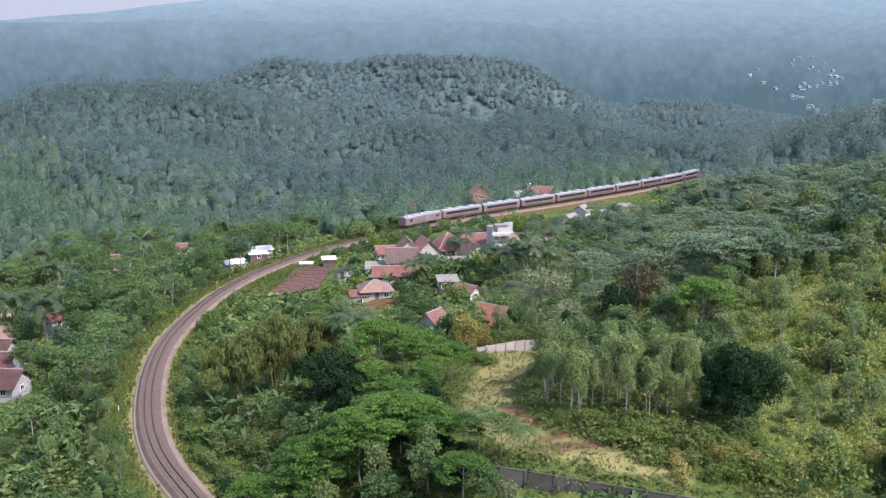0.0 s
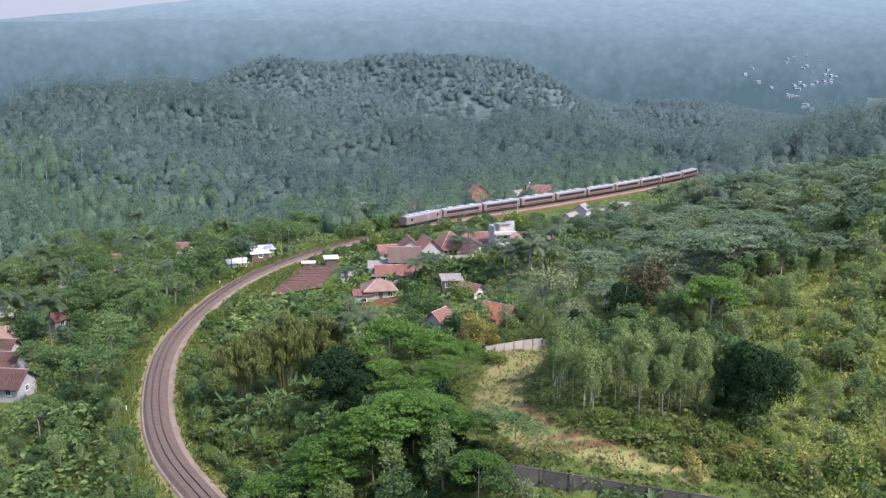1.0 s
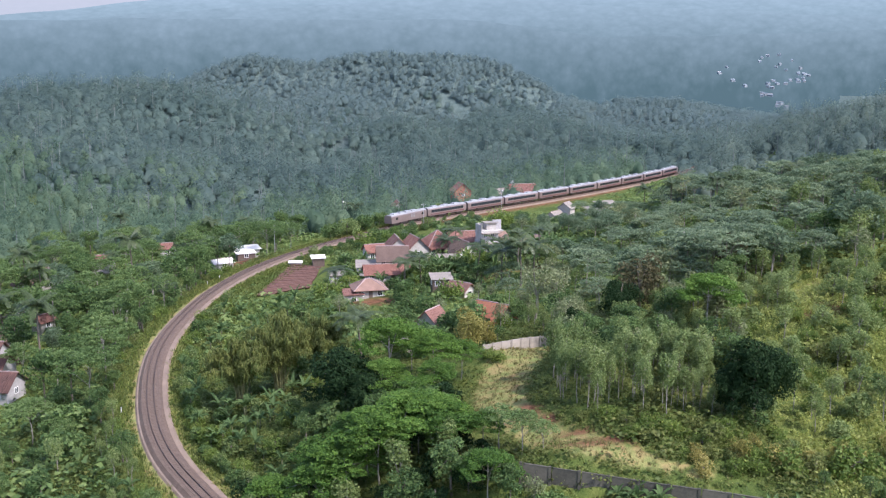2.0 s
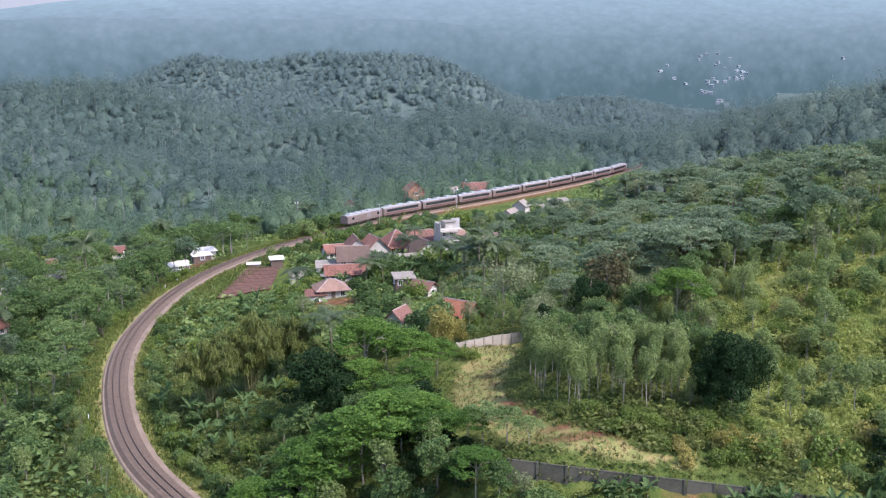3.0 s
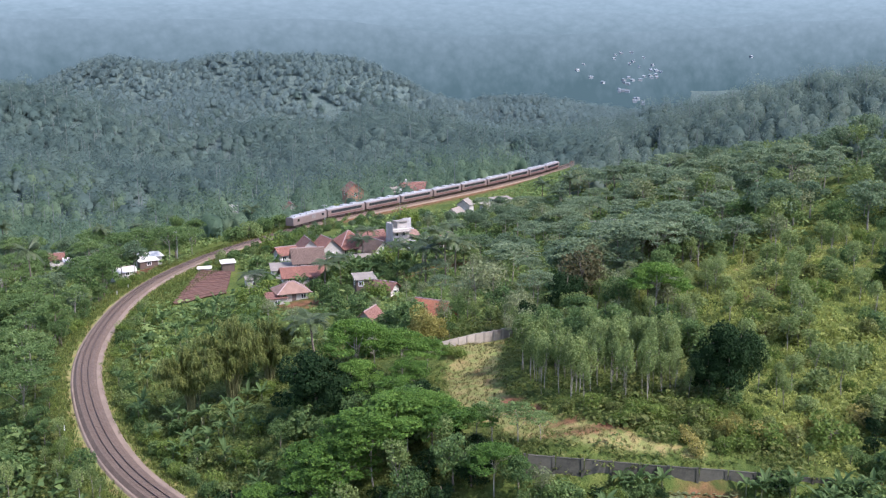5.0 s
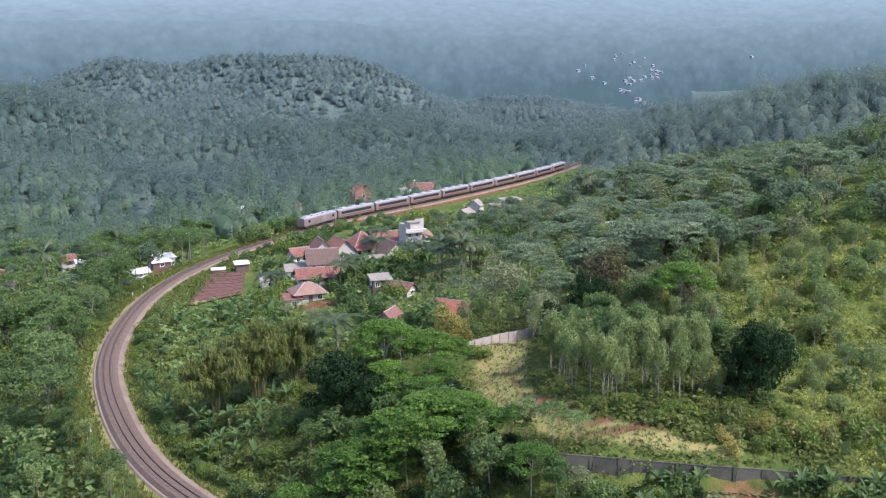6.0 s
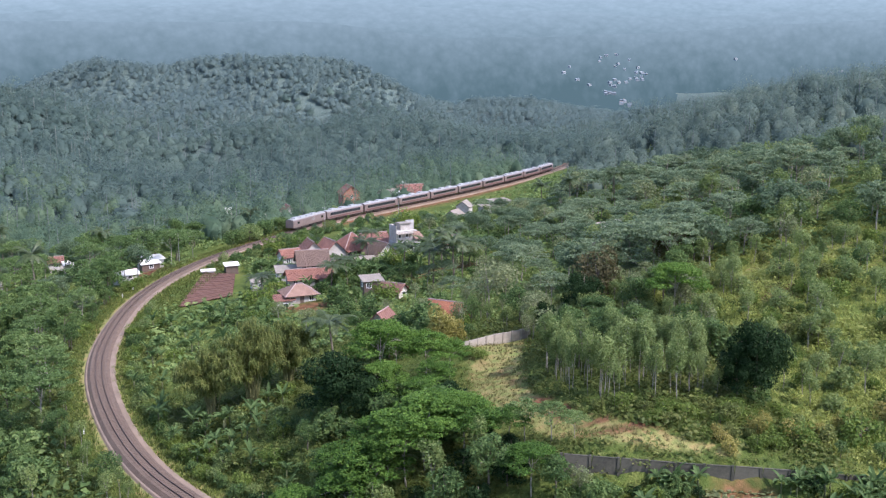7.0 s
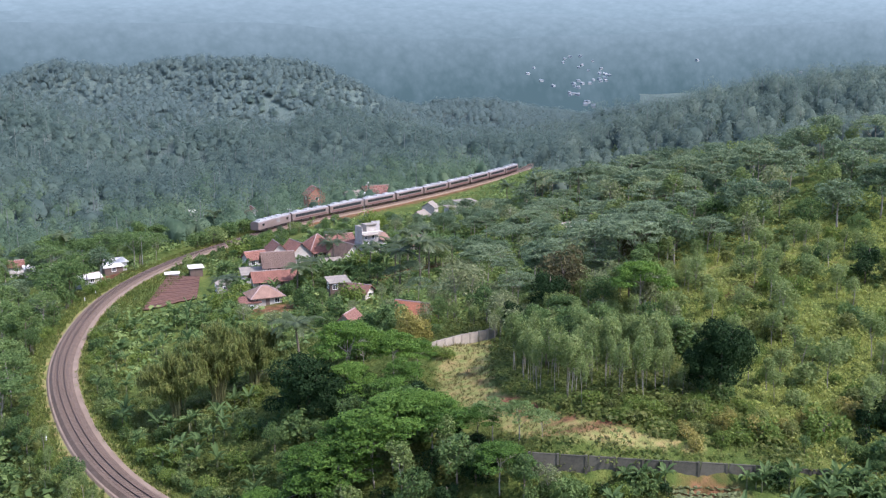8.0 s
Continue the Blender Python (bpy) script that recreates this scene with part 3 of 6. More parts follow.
def lobes_clumped(rng, r, h, z, k):
    """Separate clumps of leaves over an uneven dome, with deep shade between them."""
    out = [((0, 0, z - 0.1 * h), (r * 0.4, r * 0.4, h * 0.28))]
    for i in range(k):
        a, q = rng.uniform(0, 6.28), math.sqrt(rng.uniform(0.0, 1.0)) * 0.78
        zz = z - h * 0.4 + h * 0.78 * math.sqrt(1 - q * q) * rng.choice((1.0, 1.0, 0.88, 0.66, 0.4))
        s = r * rng.uniform(0.2, 0.38)
        out.append(((r * q * math.cos(a), r * q * math.sin(a), zz), (s, s, s * 0.72)))
    return out


def crown(rng, lobes, n, size, up=0.5, flat=0.0, long=1.1, loose=0.45, shell=0.62):
    """A crown of many leaf clumps on the lobes' shells, with gaps."""
    s = Shape()
    w = np.array([l[1][0] * l[1][2] for l in lobes])
    pick = rng.choices(range(len(lobes)), weights=list(w), k=n)
    places, normals, sizes = [], [], []
    for i in pick:
        (cx, cy, cz), (rx, ry, rz) = lobes[i]
        d = Vector((rng.gauss(0, 1), rng.gauss(0, 1), rng.gauss(0.25, 0.9))).normalized()
        q = rng.uniform(shell, 1.08) ** 0.7
        places.append((cx + d.x * rx * q, cy + d.y * ry * q, cz + d.z * rz * q))
        out = Vector((d.x / rx, d.y / ry, d.z / rz * (1 + flat))).normalized()
        normals.append(out * 0.8 + Vector((0, 0, up)) + Vector((rng.gauss(0, loose), rng.gauss(0, loose), rng.gauss(0, loose * 0.7))))
        sizes.append(size * rng.uniform(0.55, 1.35))
    return s.cards(places, normals, sizes, rng, long)


def trunk(rng, h, r, lobes, lean=0.05, limbs=6, sides=6, start=0.4):
    s = Shape()
    lx, ly = rng.uniform(-lean, lean) * h, rng.uniform(-lean, lean) * h
    pts = [(lx * u * u + 0.03 * h * math.sin(5 * u), ly * u * u, h * u - 0.6 * (u == 0)) for u in (0, 0.2, 0.45, 0.7, 0.88)]
    s.tube(pts, [r * 1.25, r, r * 0.8, r * 0.5, r * 0.22], sides)
    for (cx, cy, cz), rad in lobes[1:1 + limbs]:
        u = rng.uniform(start, 0.7)
        a = Vector((lx * u * u + 0.03 * h * math.sin(5 * u), ly * u * u, h * u))
        b = Vector((cx, cy, cz))
        m = a.lerp(b, 0.5) + Vector((0, 0, 0.06 * h))
        s.tube([a, m, b], [r * 0.42, r * 0.28, r * 0.1], 4)
    return s


SPECIES = {}


def species(name, label, leaf, bark, h, r, crown_h, n, size, k, seeds, flat=0.0, rad=0.16, lean=0.06, up=0.5, start=0.4, tiers=False, loose=0.7, clumped=False):
    """Some variants of a tree, all 10 m high: trunk and crown meshes."""
    made = []
    for sd in seeds:
        rng = random.Random(sd * 77 + len(name))
        lobes = (lobes_tiers if tiers else lobes_clumped if clumped else lobes_round)(rng, r, crown_h, h - crown_h * 0.5, k)
        made.append((trunk(rng, h, rad, lobes, lean, min(k, 7), 6, start).mesh("trunk", bark, True), crown(rng, lobes, n, size, up, flat, 1.1, loose).mesh("crown", leaf)))
    SPECIES[name] = (label, made)


species("broad_tree", "broad spreading tree with feathery bright green crown", LEAF_LIGHT, BARK_PALE, 10, 5.2, 5.8, 7200, 0.165, 64, (1, 2, 3), 0.6, 0.13, up=0.9, tiers=True, loose=0.5)
species("leafy_tree", "leafy green tree with an uneven crown", LEAF_MID, BARK, 10, 4.0, 7.0, 1900, 0.225, 24, (4, 5, 6, 7), 0.2, 0.18, clumped=True)
species("upland_tree", "leafy tree with an uneven crown in haze-blued green", LEAF_UPLAND, BARK_PALE, 10, 3.8, 6.4, 1800, 0.22, 24, (41, 42, 43), 0.3, 0.14, clumped=True)
species("feather_tree", "tall tree with fresh green feathery layered crown", LEAF_FEATHER, BARK_PALE, 10, 4.4, 4.8, 1900, 0.21, 44, (44, 45, 46), 1.0, 0.12, up=0.8, tiers=True, loose=0.5)
species("dark_tree", "dense dark green broadleaf tree", LEAF_DARK, BARK, 10, 4.6, 9.0, 1500, 0.33, 20, (8, 9), 0.1, 0.24, clumped=True)
species("mango_tree", "dense dark green mango tree with a broad uneven crown", LEAF_DARK, BARK, 10, 5.4, 9.0, 8500, 0.18, 26, (36, 37, 38), 0.1, 0.26, loose=0.5, clumped=True)
species("slim_tree", "slim tree with a bare pale trunk and small crown", LEAF_SLIM, BARK_PALE, 10, 1.8, 4.8, 800, 0.185, 11, (10, 11, 12, 13), 0.2, 0.075, 0.1, start=0.3)
species("grey_tree", "thin-leaved grey-green tree with pale limbs", LEAF_GREY, BARK_PALE, 10, 3.2, 6.0, 600, 0.27, 11, (14, 15), 0.2, 0.16)
species("yellow_tree", "tree with yellowing orange-tinged leaves", LEAF_YELLOW, BARK, 10, 4.2, 7.5, 2200, 0.3, 12, (16, 17), 0.2, 0.18)
species("brown_tree", "tree with sparse brownish leaves", LEAF_BROWN, BARK, 10, 4.2, 7.0, 1700, 0.29, 12, (18, 19), 0.2, 0.18)
species("albizia_tree", "tall tree with flat layered crown in haze-greyed green", LEAF_ALBIZIA, BARK_PALE, 10, 4.6, 4.6, 1900, 0.225, 46, (20, 21, 22), 1.2, 0.12, up=0.8, tiers=True, loose=0.5)
species("garden_shrub", "dense green garden shrub", LEAF_MID, BARK, 10, 6.2, 9.6, 900, 0.6, 14, (23, 24, 25), 0.0, 0.3)

species("green_bush", "rounded bright green bush", LEAF_BUSH, BARK, 10, 6.5, 9.6, 900, 0.58, 13, (26, 27, 28), 0.0, 0.3)
species("pale_bush", "pale green bush with light leaves", LEAF_SLIM, BARK, 10, 6.0, 9.6, 760, 0.58, 12, (29, 30), 0.0, 0.3)
species("straw_bush", "straggling bush with straw-yellow leaves", LEAF_YELLOW, BARK, 10, 6.4, 9.0, 620, 0.6, 13, (33, 34, 35), 0.0, 0.3)
species("yellow_bush", "yellow-green bush with tired leaves", LEAF_BAMBOO, BARK, 10, 6.0, 9.6, 700, 0.68, 10, (31, 32), 0.0, 0.3)


def plant_tree(kind, x, y, height, rot, group="", wide=1.0, sink=0.2):
    label, made = SPECIES[kind]
    t_me, c_me = made[int(rot * 7.3) % len(made)]
    z = ground_z(x, y) - sink
    k = height / 10.0
    ob = thing(kind, pose(x, y, z, 0, 0, rot) @ Matrix.Diagonal((k * wide, k * wide, k, 1)), label, "shrub" if kind.endswith(("shrub", "bush")) else "tree", group)
    part("trunk", t_me, None, ob)
    part("crown", c_me, None, ob)
    return ob


def frond(rng, s, base, az, length, rise, droop, leaflets, width):
    """A feathery palm frond."""
    u = Vector((math.cos(az), math.sin(az), 0))
    side = Vector((-u.y, u.x, 0))
    pts = []
    for i in range(7):
        t = i / 6
        pts.append(Vector(base) + u * length * t * (1 - 0.25 * t * droop) + Vector((0, 0, length * (rise * t - droop * t * t))))
    for i in range(6):
        a, b = pts[i], pts[i + 1]
        for sg in (-1, 1):
            for q in range(leaflets):
                p = a.lerp(b, q / leaflets)
                w = width * (1 - 0.55 * abs(2 * (i + q / leaflets) / 6 - 0.8))
                tip = p + side * sg * w + u * w * 0.5 + Vector((0, 0, -w * 0.45))
                e = (b - a) * (1.0 / leaflets)
                s.add([p, p + e, tip + e * 0.5, tip], [(0, 1, 2, 3)])


def palm_meshes(seed):
    rng = random.Random(seed)
    t = Shape()
    pts = [(0.5 * (i / 6) ** 2, 0.12 * math.sin(i), 10 * i / 6 - 0.5 * (i == 0)) for i in range(7)]
    t.tube(pts, [0.24, 0.19, 0.17, 0.16, 0.15, 0.14, 0.12], 7)
    c = Shape()
    for i in range(17):
        frond(rng, c, pts[-1], i * 2.4 + rng.uniform(-0.25, 0.25), rng.uniform(3.6, 4.8), rng.uniform(0.0, 0.95), rng.uniform(0.45, 0.8), 6, 0.85)
    return t.mesh("trunk", BARK, True), c.mesh("crown", LEAF_PALM)


PALMS = [palm_meshes(s) for s in (1, 2, 3)]


def plant_palm(x, y, height, rot, group=""):
    ob = thing("coconut_palm", pose(x, y, ground_z(x, y) - 0.2, 0, 0, rot) @ Matrix.Diagonal((1.1, 1.1, height / 10, 1)), "coconut palm with arching grey-green fronds", "palm", group)
    t, c = PALMS[int(rot) % 3]
    part("trunk", t, None, ob)
    part("crown", c, None, ob)


def banana_leaf(seed):
    rng = random.Random(seed)
    s = Shape()
    n, L, W = 6, rng.uniform(1.9, 2.6), 0.3
    rise, droop = rng.uniform(0.55, 1.2), rng.uniform(0.5, 0.95)
    rows = []
    for i in range(n + 1):
        t = i / n
        x, z = L * t * (1 - 0.2 * t), L * (rise * t - droop * t * t)
        w = W * math.sin(math.pi * min(1, 0.12 + 0.9 * t)) + 0.02
        rows.append([(x, -w, z + 0.16), (x, 0, z), (x, w, z + 0.16)])
    s.add([p for r in rows for p in r], [(i * 3 + k, i * 3 + k + 1, i * 3 + k + 4, i * 3 + k + 3) for i in range(n) for k in range(2)])
    return s.mesh("leaf", LEAF_BANANA)


B_LEAVES = [banana_leaf(s) for s in range(6)]
B_STEM = Shape().tube([(0, 0, -0.4), (0.03, 0, 1.0), (0, 0.04, 2.2)], [0.16, 0.13, 0.08], 6).mesh("stem", BANANA_STEM, True)


def plant_banana(x, y, size, rng, group):
    ob = thing("banana_plant", pose(x, y, ground_z(x, y), 0, 0, rng.uniform(0, 360)) @ Matrix.Scale(size, 4), "banana plant with long arching ragged leaves", "banana plant", group)
    part("stem", B_STEM, None, ob)
    k = rng.randint(6, 8)
    for i in range(k):
        part("leaf", rng.choice(B_LEAVES), None, ob, m=pose(0, 0, 1.9 + 0.05 * i, 0, rng.uniform(-25, 12), i * 360 / k * 1.0 + rng.uniform(-20, 20)))


def bamboo_clump(x, y, h, r, seed):
    """Arching culms that spread from one root, each with a drooping plume."""
    rng = random.Random(seed)
    ob = thing("bamboo_clump", pose(x, y, ground_z(x, y) - 0.2), "large clump of arching yellow-green bamboo", "bamboo")
    leaves = Shape()
    for i in range(47):
        a, q = rng.uniform(0, 6.28), rng.uniform(0, 1) ** 0.6
        hh = h * rng.uniform(0.75, 1.05)
        bend = r * q
        pts = [(0.8 * math.cos(a) * q + bend * u ** 2.2 * math.cos(a), 0.8 * math.sin(a) * q + bend * u ** 2.2 * math.sin(a), hh * (1.15 * u - (0.15 + 0.4 * q) * u ** 3) - 0.3 * (u == 0)) for u in (0, 0.2, 0.4, 0.6, 0.8, 1.0)]
        part("culm", Shape().tube(pts, [0.09, 0.085, 0.07, 0.05, 0.03, 0.01], 5), CULM, ob)
        for j in range(230):
            u = rng.uniform(0.3, 1.0) ** 0.75
            k = min(int(u * 5), 4)
            p = Vector(pts[k]).lerp(Vector(pts[k + 1]), u * 5 - k if u < 1 else 1)
            p = p + Vector((rng.gauss(0, 0.28), rng.gauss(0, 0.28), rng.gauss(0, 0.2)))
            b = rng.uniform(0, 6.28)
            out, L, w = Vector((math.cos(b), math.sin(b), 0)), rng.uniform(0.35, 0.95), rng.uniform(0.05, 0.1)
            side = Vector((-out.y, out.x, 0)) * w
            mid, tip = p + out * L * 0.45 + Vector((0, 0, -0.1 * L)), p + out * L * 0.62 - Vector((0, 0, L))
            leaves.add([p, mid - side, tip, mid + side], [(0, 1, 2, 3)])
    part("crown", leaves, LEAF_BAMBOO, ob)
    return ob


# Woods and scrub too thick to count: many small crowns in one mesh.
def crown_template(seed, r, h, n, size, up=0.6, trunk_h=0.0, loose=0.45, corners=4, shell=0.62, core=0.0):
    """A small crown of leaf clumps with 4 or 3 corners each; core: how far close inner foliage reaches under the clumps."""
    rng = random.Random(seed)
    lobes = lobes_round(rng, r, h, h * 0.5 + trunk_h, 8)
    s = crown(rng, lobes, n, size, up, loose=loose, shell=shell)
    v = np.array(s.v, np.float32).reshape(-1, 4, 3)
    if corners == 3:
        v = np.stack([v[:, 0], v[:, 1] * 1.4 - (v[:, 0] + v[:, 2]) * 0.2, v[:, 2]], 1)
    verts, faces = v.reshape(-1, 3), np.arange(len(v) * corners, dtype=np.int32).reshape(-1, corners)
    if core:
        bm = bmesh.new()
        bmesh.ops.create_icosphere(bm, subdivisions=2, radius=1.0)
        q = np.array([p.co for p in bm.verts], np.float32)
        f = np.array([[p.index for p in t.verts] for t in bm.faces if t.calc_center_median().z > -0.3], np.int32)
        bm.free()
        top = trunk_h + h * 0.74
        q = q * np.array([[rng.uniform(0.75, 1.1)] for _ in q]) * (r * core, r * core, top * 0.62) + (0, 0, top * 0.38)
        faces = np.concatenate([faces, f + len(verts)])
        verts = np.concatenate([verts, q.astype(np.float32)])
    return verts, faces


def stem_template(seed, height, r):
    """A bare stem: two crossed narrow faces."""
    rng = random.Random(seed)
    lean = rng.uniform(-0.04, 0.04)
    v = [(-r, 0, 0), (r, 0, 0), (lean + r * 0.5, 0, height), (lean - r * 0.5, 0, height), (0, -r, 0), (0, r, 0), (lean, r * 0.5, height), (lean, -r * 0.5, height)]
    return np.array(v, np.float32), np.array([(0, 1, 2, 3), (4, 5, 6, 7)], np.int32)


def scatter_mesh(name, templates, spots, material, seed, domed=0.0, lift=0.6):
    """spots: rows of x, y, z, size across, size up, tint; domed: rounds the shading of each crown, which faces the sky more by lift."""
    rng = np.random.default_rng(seed)
    vs, fs, ts, ns, off = [], [], [], [], 0
    for x, y, z, s, h, tint in spots:
        v, f = templates[rng.integers(len(templates))]
        a = rng.uniform(0, 6.28)
        c, q = math.cos(a) * s, math.sin(a) * s
        vs.append(np.stack([x + c * v[:, 0] - q * v[:, 1], y + q * v[:, 0] + c * v[:, 1], z + h * v[:, 2]], 1))
        fs.append(f + off)
        ts.append(np.full(len(v), tint, np.float32))
        off += len(v)
        if domed:
            ns.append(vs[-1] - np.array([x, y, z + h * domed]))
    me = stuff_mesh(name, np.concatenate(vs), np.concatenate(fs), material, np.concatenate(ts))
    if domed:
        n = np.concatenate(ns)
        n /= np.linalg.norm(n, axis=1)[:, None] + 1e-6
        n[:, 2] += lift
        n += rng.normal(0, 0.3, n.shape)
        n /= np.linalg.norm(n, axis=1)[:, None] + 1e-6
        me.polygons.foreach_set("use_smooth", np.ones(len(me.polygons), bool))
        me.normals_split_custom_set_from_vertices(n.astype(np.float32))
    return me


# ---- houses ----
WINDOW_PANE = Shape().box(-0.5, 0.5, -0.03, 0.03, -0.5, 0.5).mesh("pane", GLASS)
_f = Shape()
for b in ((-0.6, -0.5, -0.6, 0.6), (0.5, 0.6, -0.6, 0.6), (-0.5, 0.5, -0.6, -0.5), (-0.5, 0.5, 0.5, 0.6), (-0.03, 0.03, -0.5, 0.5)):
    _f.box(b[0], b[1], -0.07, 0.07, b[2], b[3])
WINDOW_FRAME = _f.mesh("window_frame", WHITE_PAINT)
DOOR_LEAF = Shape().box(-0.45, 0.45, -0.05, 0.05, 0, 2.0).box(-0.35, 0.35, 0.05, 0.07, 0.15, 0.9).box(-0.35, 0.35, 0.05, 0.07, 1.05, 1.85).mesh("door", WOOD_DARK)
HOUSES = []


def slab(a, b, c, d, t=0.12):
    """A roof slope between four corners, t thick."""
    p = [Vector(q) for q in (a, b, c, d)]
    n = (p[1] - p[0]).cross(p[3] - p[0]).normalized()
    if n.z < 0:
        n = -n
    q = [v + n * t for v in p]
    return [*p, *q], [(3, 2, 1, 0), (4, 5, 6, 7), (0, 1, 5, 4), (1, 2, 6, 5), (2, 3, 7, 6), (3, 0, 4, 7)]


def house(x, y, z, yaw, w, d, wall_h, roof_h, label, roof="gable", cover=None, wall=None, eave=0.6, windows=(2, 1), foot=3.0, name="house", group="village houses", hip=0.75):
    """w along the ridge (local x), d deep; z: floor height. Its parts: walls, roof slopes, ridge, windows, door."""
    cover, wall = cover or TILE_RED, wall or PLASTER
    ob = thing(name, pose(x, y, z, 0, 0, yaw), label, "house", group)
    HOUSES.append((x, y, max(w, d) * 0.5 + 1.0))
    a, b, t = w / 2, d / 2, 0.15
    s = Shape().box(-a, a, -b, -b + t, -foot, wall_h).box(-a, a, b - t, b, -foot, wall_h).box(-a, -a + t, -b + t, b - t, -foot, wall_h).box(a - t, a, -b + t, b - t, -foot, wall_h)
    if roof == "gable":
        for sx in (-a, a - t):
            s.add([(sx, -b, wall_h), (sx + t, -b, wall_h), (sx + t, b, wall_h), (sx, b, wall_h), (sx, 0, wall_h + roof_h), (sx + t, 0, wall_h + roof_h)], [(0, 4, 3), (1, 2, 5), (0, 1, 5, 4), (3, 4, 5, 2), (0, 3, 2, 1)])
    part("wall", s, wall, ob)
    top, drop = wall_h + roof_h + 0.05, roof_h * eave / b
    e, f = a + eave, b + eave
    z0 = wall_h - drop + 0.05
    if roof == "gable":
        for sg in (-1, 1):
            part("roof_slope", Shape().add(*slab((-e, sg * f, z0), (e, sg * f, z0), (e, 0, top), (-e, 0, top))), cover, ob)
        part("ridge_cap", Shape().tube([(-e, 0, top + 0.1), (e, 0, top + 0.1)], [0.14, 0.14], 6), TRIM_PALE, ob)
    elif roof == "hip":
        k = max(a - b * hip, 0.15)
        for sg in (-1, 1):
            part("roof_slope", Shape().add(*slab((-e, sg * f, z0), (e, sg * f, z0), (k, 0, top), (-k, 0, top))), cover, ob)
            part("roof_slope", Shape().add(*slab((sg * e, -f, z0), (sg * e, f, z0), (sg * k, 0.02, top), (sg * k, -0.02, top))), cover, ob)
            for sy in (-1, 1):
                part("hip_cap", Shape().tube([(sg * e, sy * f, z0 + 0.1), (sg * k, 0, top + 0.12)], [0.13, 0.13], 5), TRIM_PALE, ob)
        part("ridge_cap", Shape().tube([(-k, 0, top + 0.12), (k, 0, top + 0.12)], [0.15, 0.15], 6), TRIM_PALE, ob)
    else:  # one lean-to slope, higher at the back
        part("roof_slope", Shape().add(*slab((-e, -f, wall_h), (e, -f, wall_h), (e, f, wall_h + roof_h), (-e, f, wall_h + roof_h))), cover, ob)
    for side, count in ((0, windows[0]), (1, windows[1]), (2, windows[0]), (3, windows[1])):
        span = w if side in (0, 2) else d
        for i in range(count):
            u = (i + 0.5) / count * span - span / 2
            m = pose(0, 0, 0, 0, 0, side * 90) @ pose(u, -(b if side in (0, 2) else a) - 0.03, min(1.5, wall_h * 0.55))
            if side == 0 and i == count // 2 and count > 1:
                part("door", DOOR_LEAF, None, ob, m=m @ pose(0, 0, -min(1.5, wall_h * 0.55)))
                continue
            win = part("window_frame", WINDOW_FRAME, None, ob, m=m)
            part("pane", WINDOW_PANE, None, win)
    return ob


G = ground_z
# spots in front of the houses, kept free of plants to fit the camera's view
for open_spot in ((-15.5, 213.0, 4.5), (-15.5, 206, 3.5), (-12, 234.5, 3.8), (12, 250, 3.5), (18, 259, 3.0), (-54, 275, 5.0), (-51, 268, 3.0)):
    HOUSES.append(open_spot)
# village houses on the near side of the railway
house(-16.0, 220, -0.1, 12, 6.4, 5.4, 2.6, 1.6, "hipped maroon tiled house with pale ridges and white walls", "hip", TILE_PINK, PLASTER, 0.8, (3, 2), hip=0.95)
house(-19.5, 217.5, -0.9, 12, 4.0, 3.2, 2.2, 0.8, "low maroon-roofed annex of a white house", "lean", TILE_MAROON, PLASTER, 0.4, (1, 1))
house(-12.5, 240, -0.5, 8, 10.5, 5.5, 2.2, 1.7, "long house with red tiled roof and pale walls", "gable", TILE_RED, PLASTER, 0.7, (4, 1))
house(-11.2, 249, 1.0, 4, 7.4, 6.6, 2.4, 2.9, "brown-roofed house with a steep wide tile slope", "gable", TILE_BROWN, PLASTER, 0.6, (3, 1))
house(-17.5, 247.5, -0.4, 4, 5.5, 5.0, 2.0, 0.9, "low shed with dull grey zinc roof", "lean", METAL_GREY, PLASTER_GREY, 0.4, (1, 1))
house(-16.4, 262, 0.5, 20, 5.0, 4.6, 2.3, 1.6, "small house with orange-red tiles", "gable", TILE_RED, PLASTER, 0.5, (2, 1))
house(-10.4, 266, 0.5, 100, 7.0, 6.0, 2.5, 2.9, "maroon-tiled house with a steep white gable", "gable", TILE_MAROON, PLASTER, 0.6, (2, 1))
house(-5.4, 263, 1.0, 108, 7.2, 6.0, 2.5, 2.9, "red and brown tiled gable house", "gable", TILE_RED, PLASTER, 0.6, (2, 1))
house(0.8, 267, 1.0, 20, 8.0, 8.4, 2.7, 3.6, "red-tiled hipped house with a broad pale wall", "hip", TILE_RED, PLASTER, 0.8, (3, 2), hip=0.9)
house(7.6, 274, 1.2, 15, 7.0, 6.0, 2.5, 2.2, "maroon-tiled house behind a gabled neighbour", "gable", TILE_MAROON, PLASTER, 0.6, (2, 1))
house(7.4, 257, 1.0, 112, 7.0, 6.0, 2.6, 2.8, "brown-roofed house with a white gable wall", "gable", TILE_BROWN, PLASTER, 0.6, (2, 1))
house(2.6, 249, 0.8, 6, 5.0, 4.0, 2.2, 0.8, "small grey zinc-roofed outbuilding", "lean", METAL_GREY, PLASTER, 0.4, (1, 1))
house(0.6, 221, 2.2, 8, 4.4, 3.6, 1.9, 0.8, "small building with a pale faded sheet roof", "lean", METAL_GREY, WOOD_DARK, 0.4, (2, 1))
house(4.8, 215, 1.2, 140, 5.0, 3.6, 2.0, 1.2, "brown-roofed cottage half hidden by leaves", "gable", TILE_MAROON, PLASTER, 0.6, (1, 1))
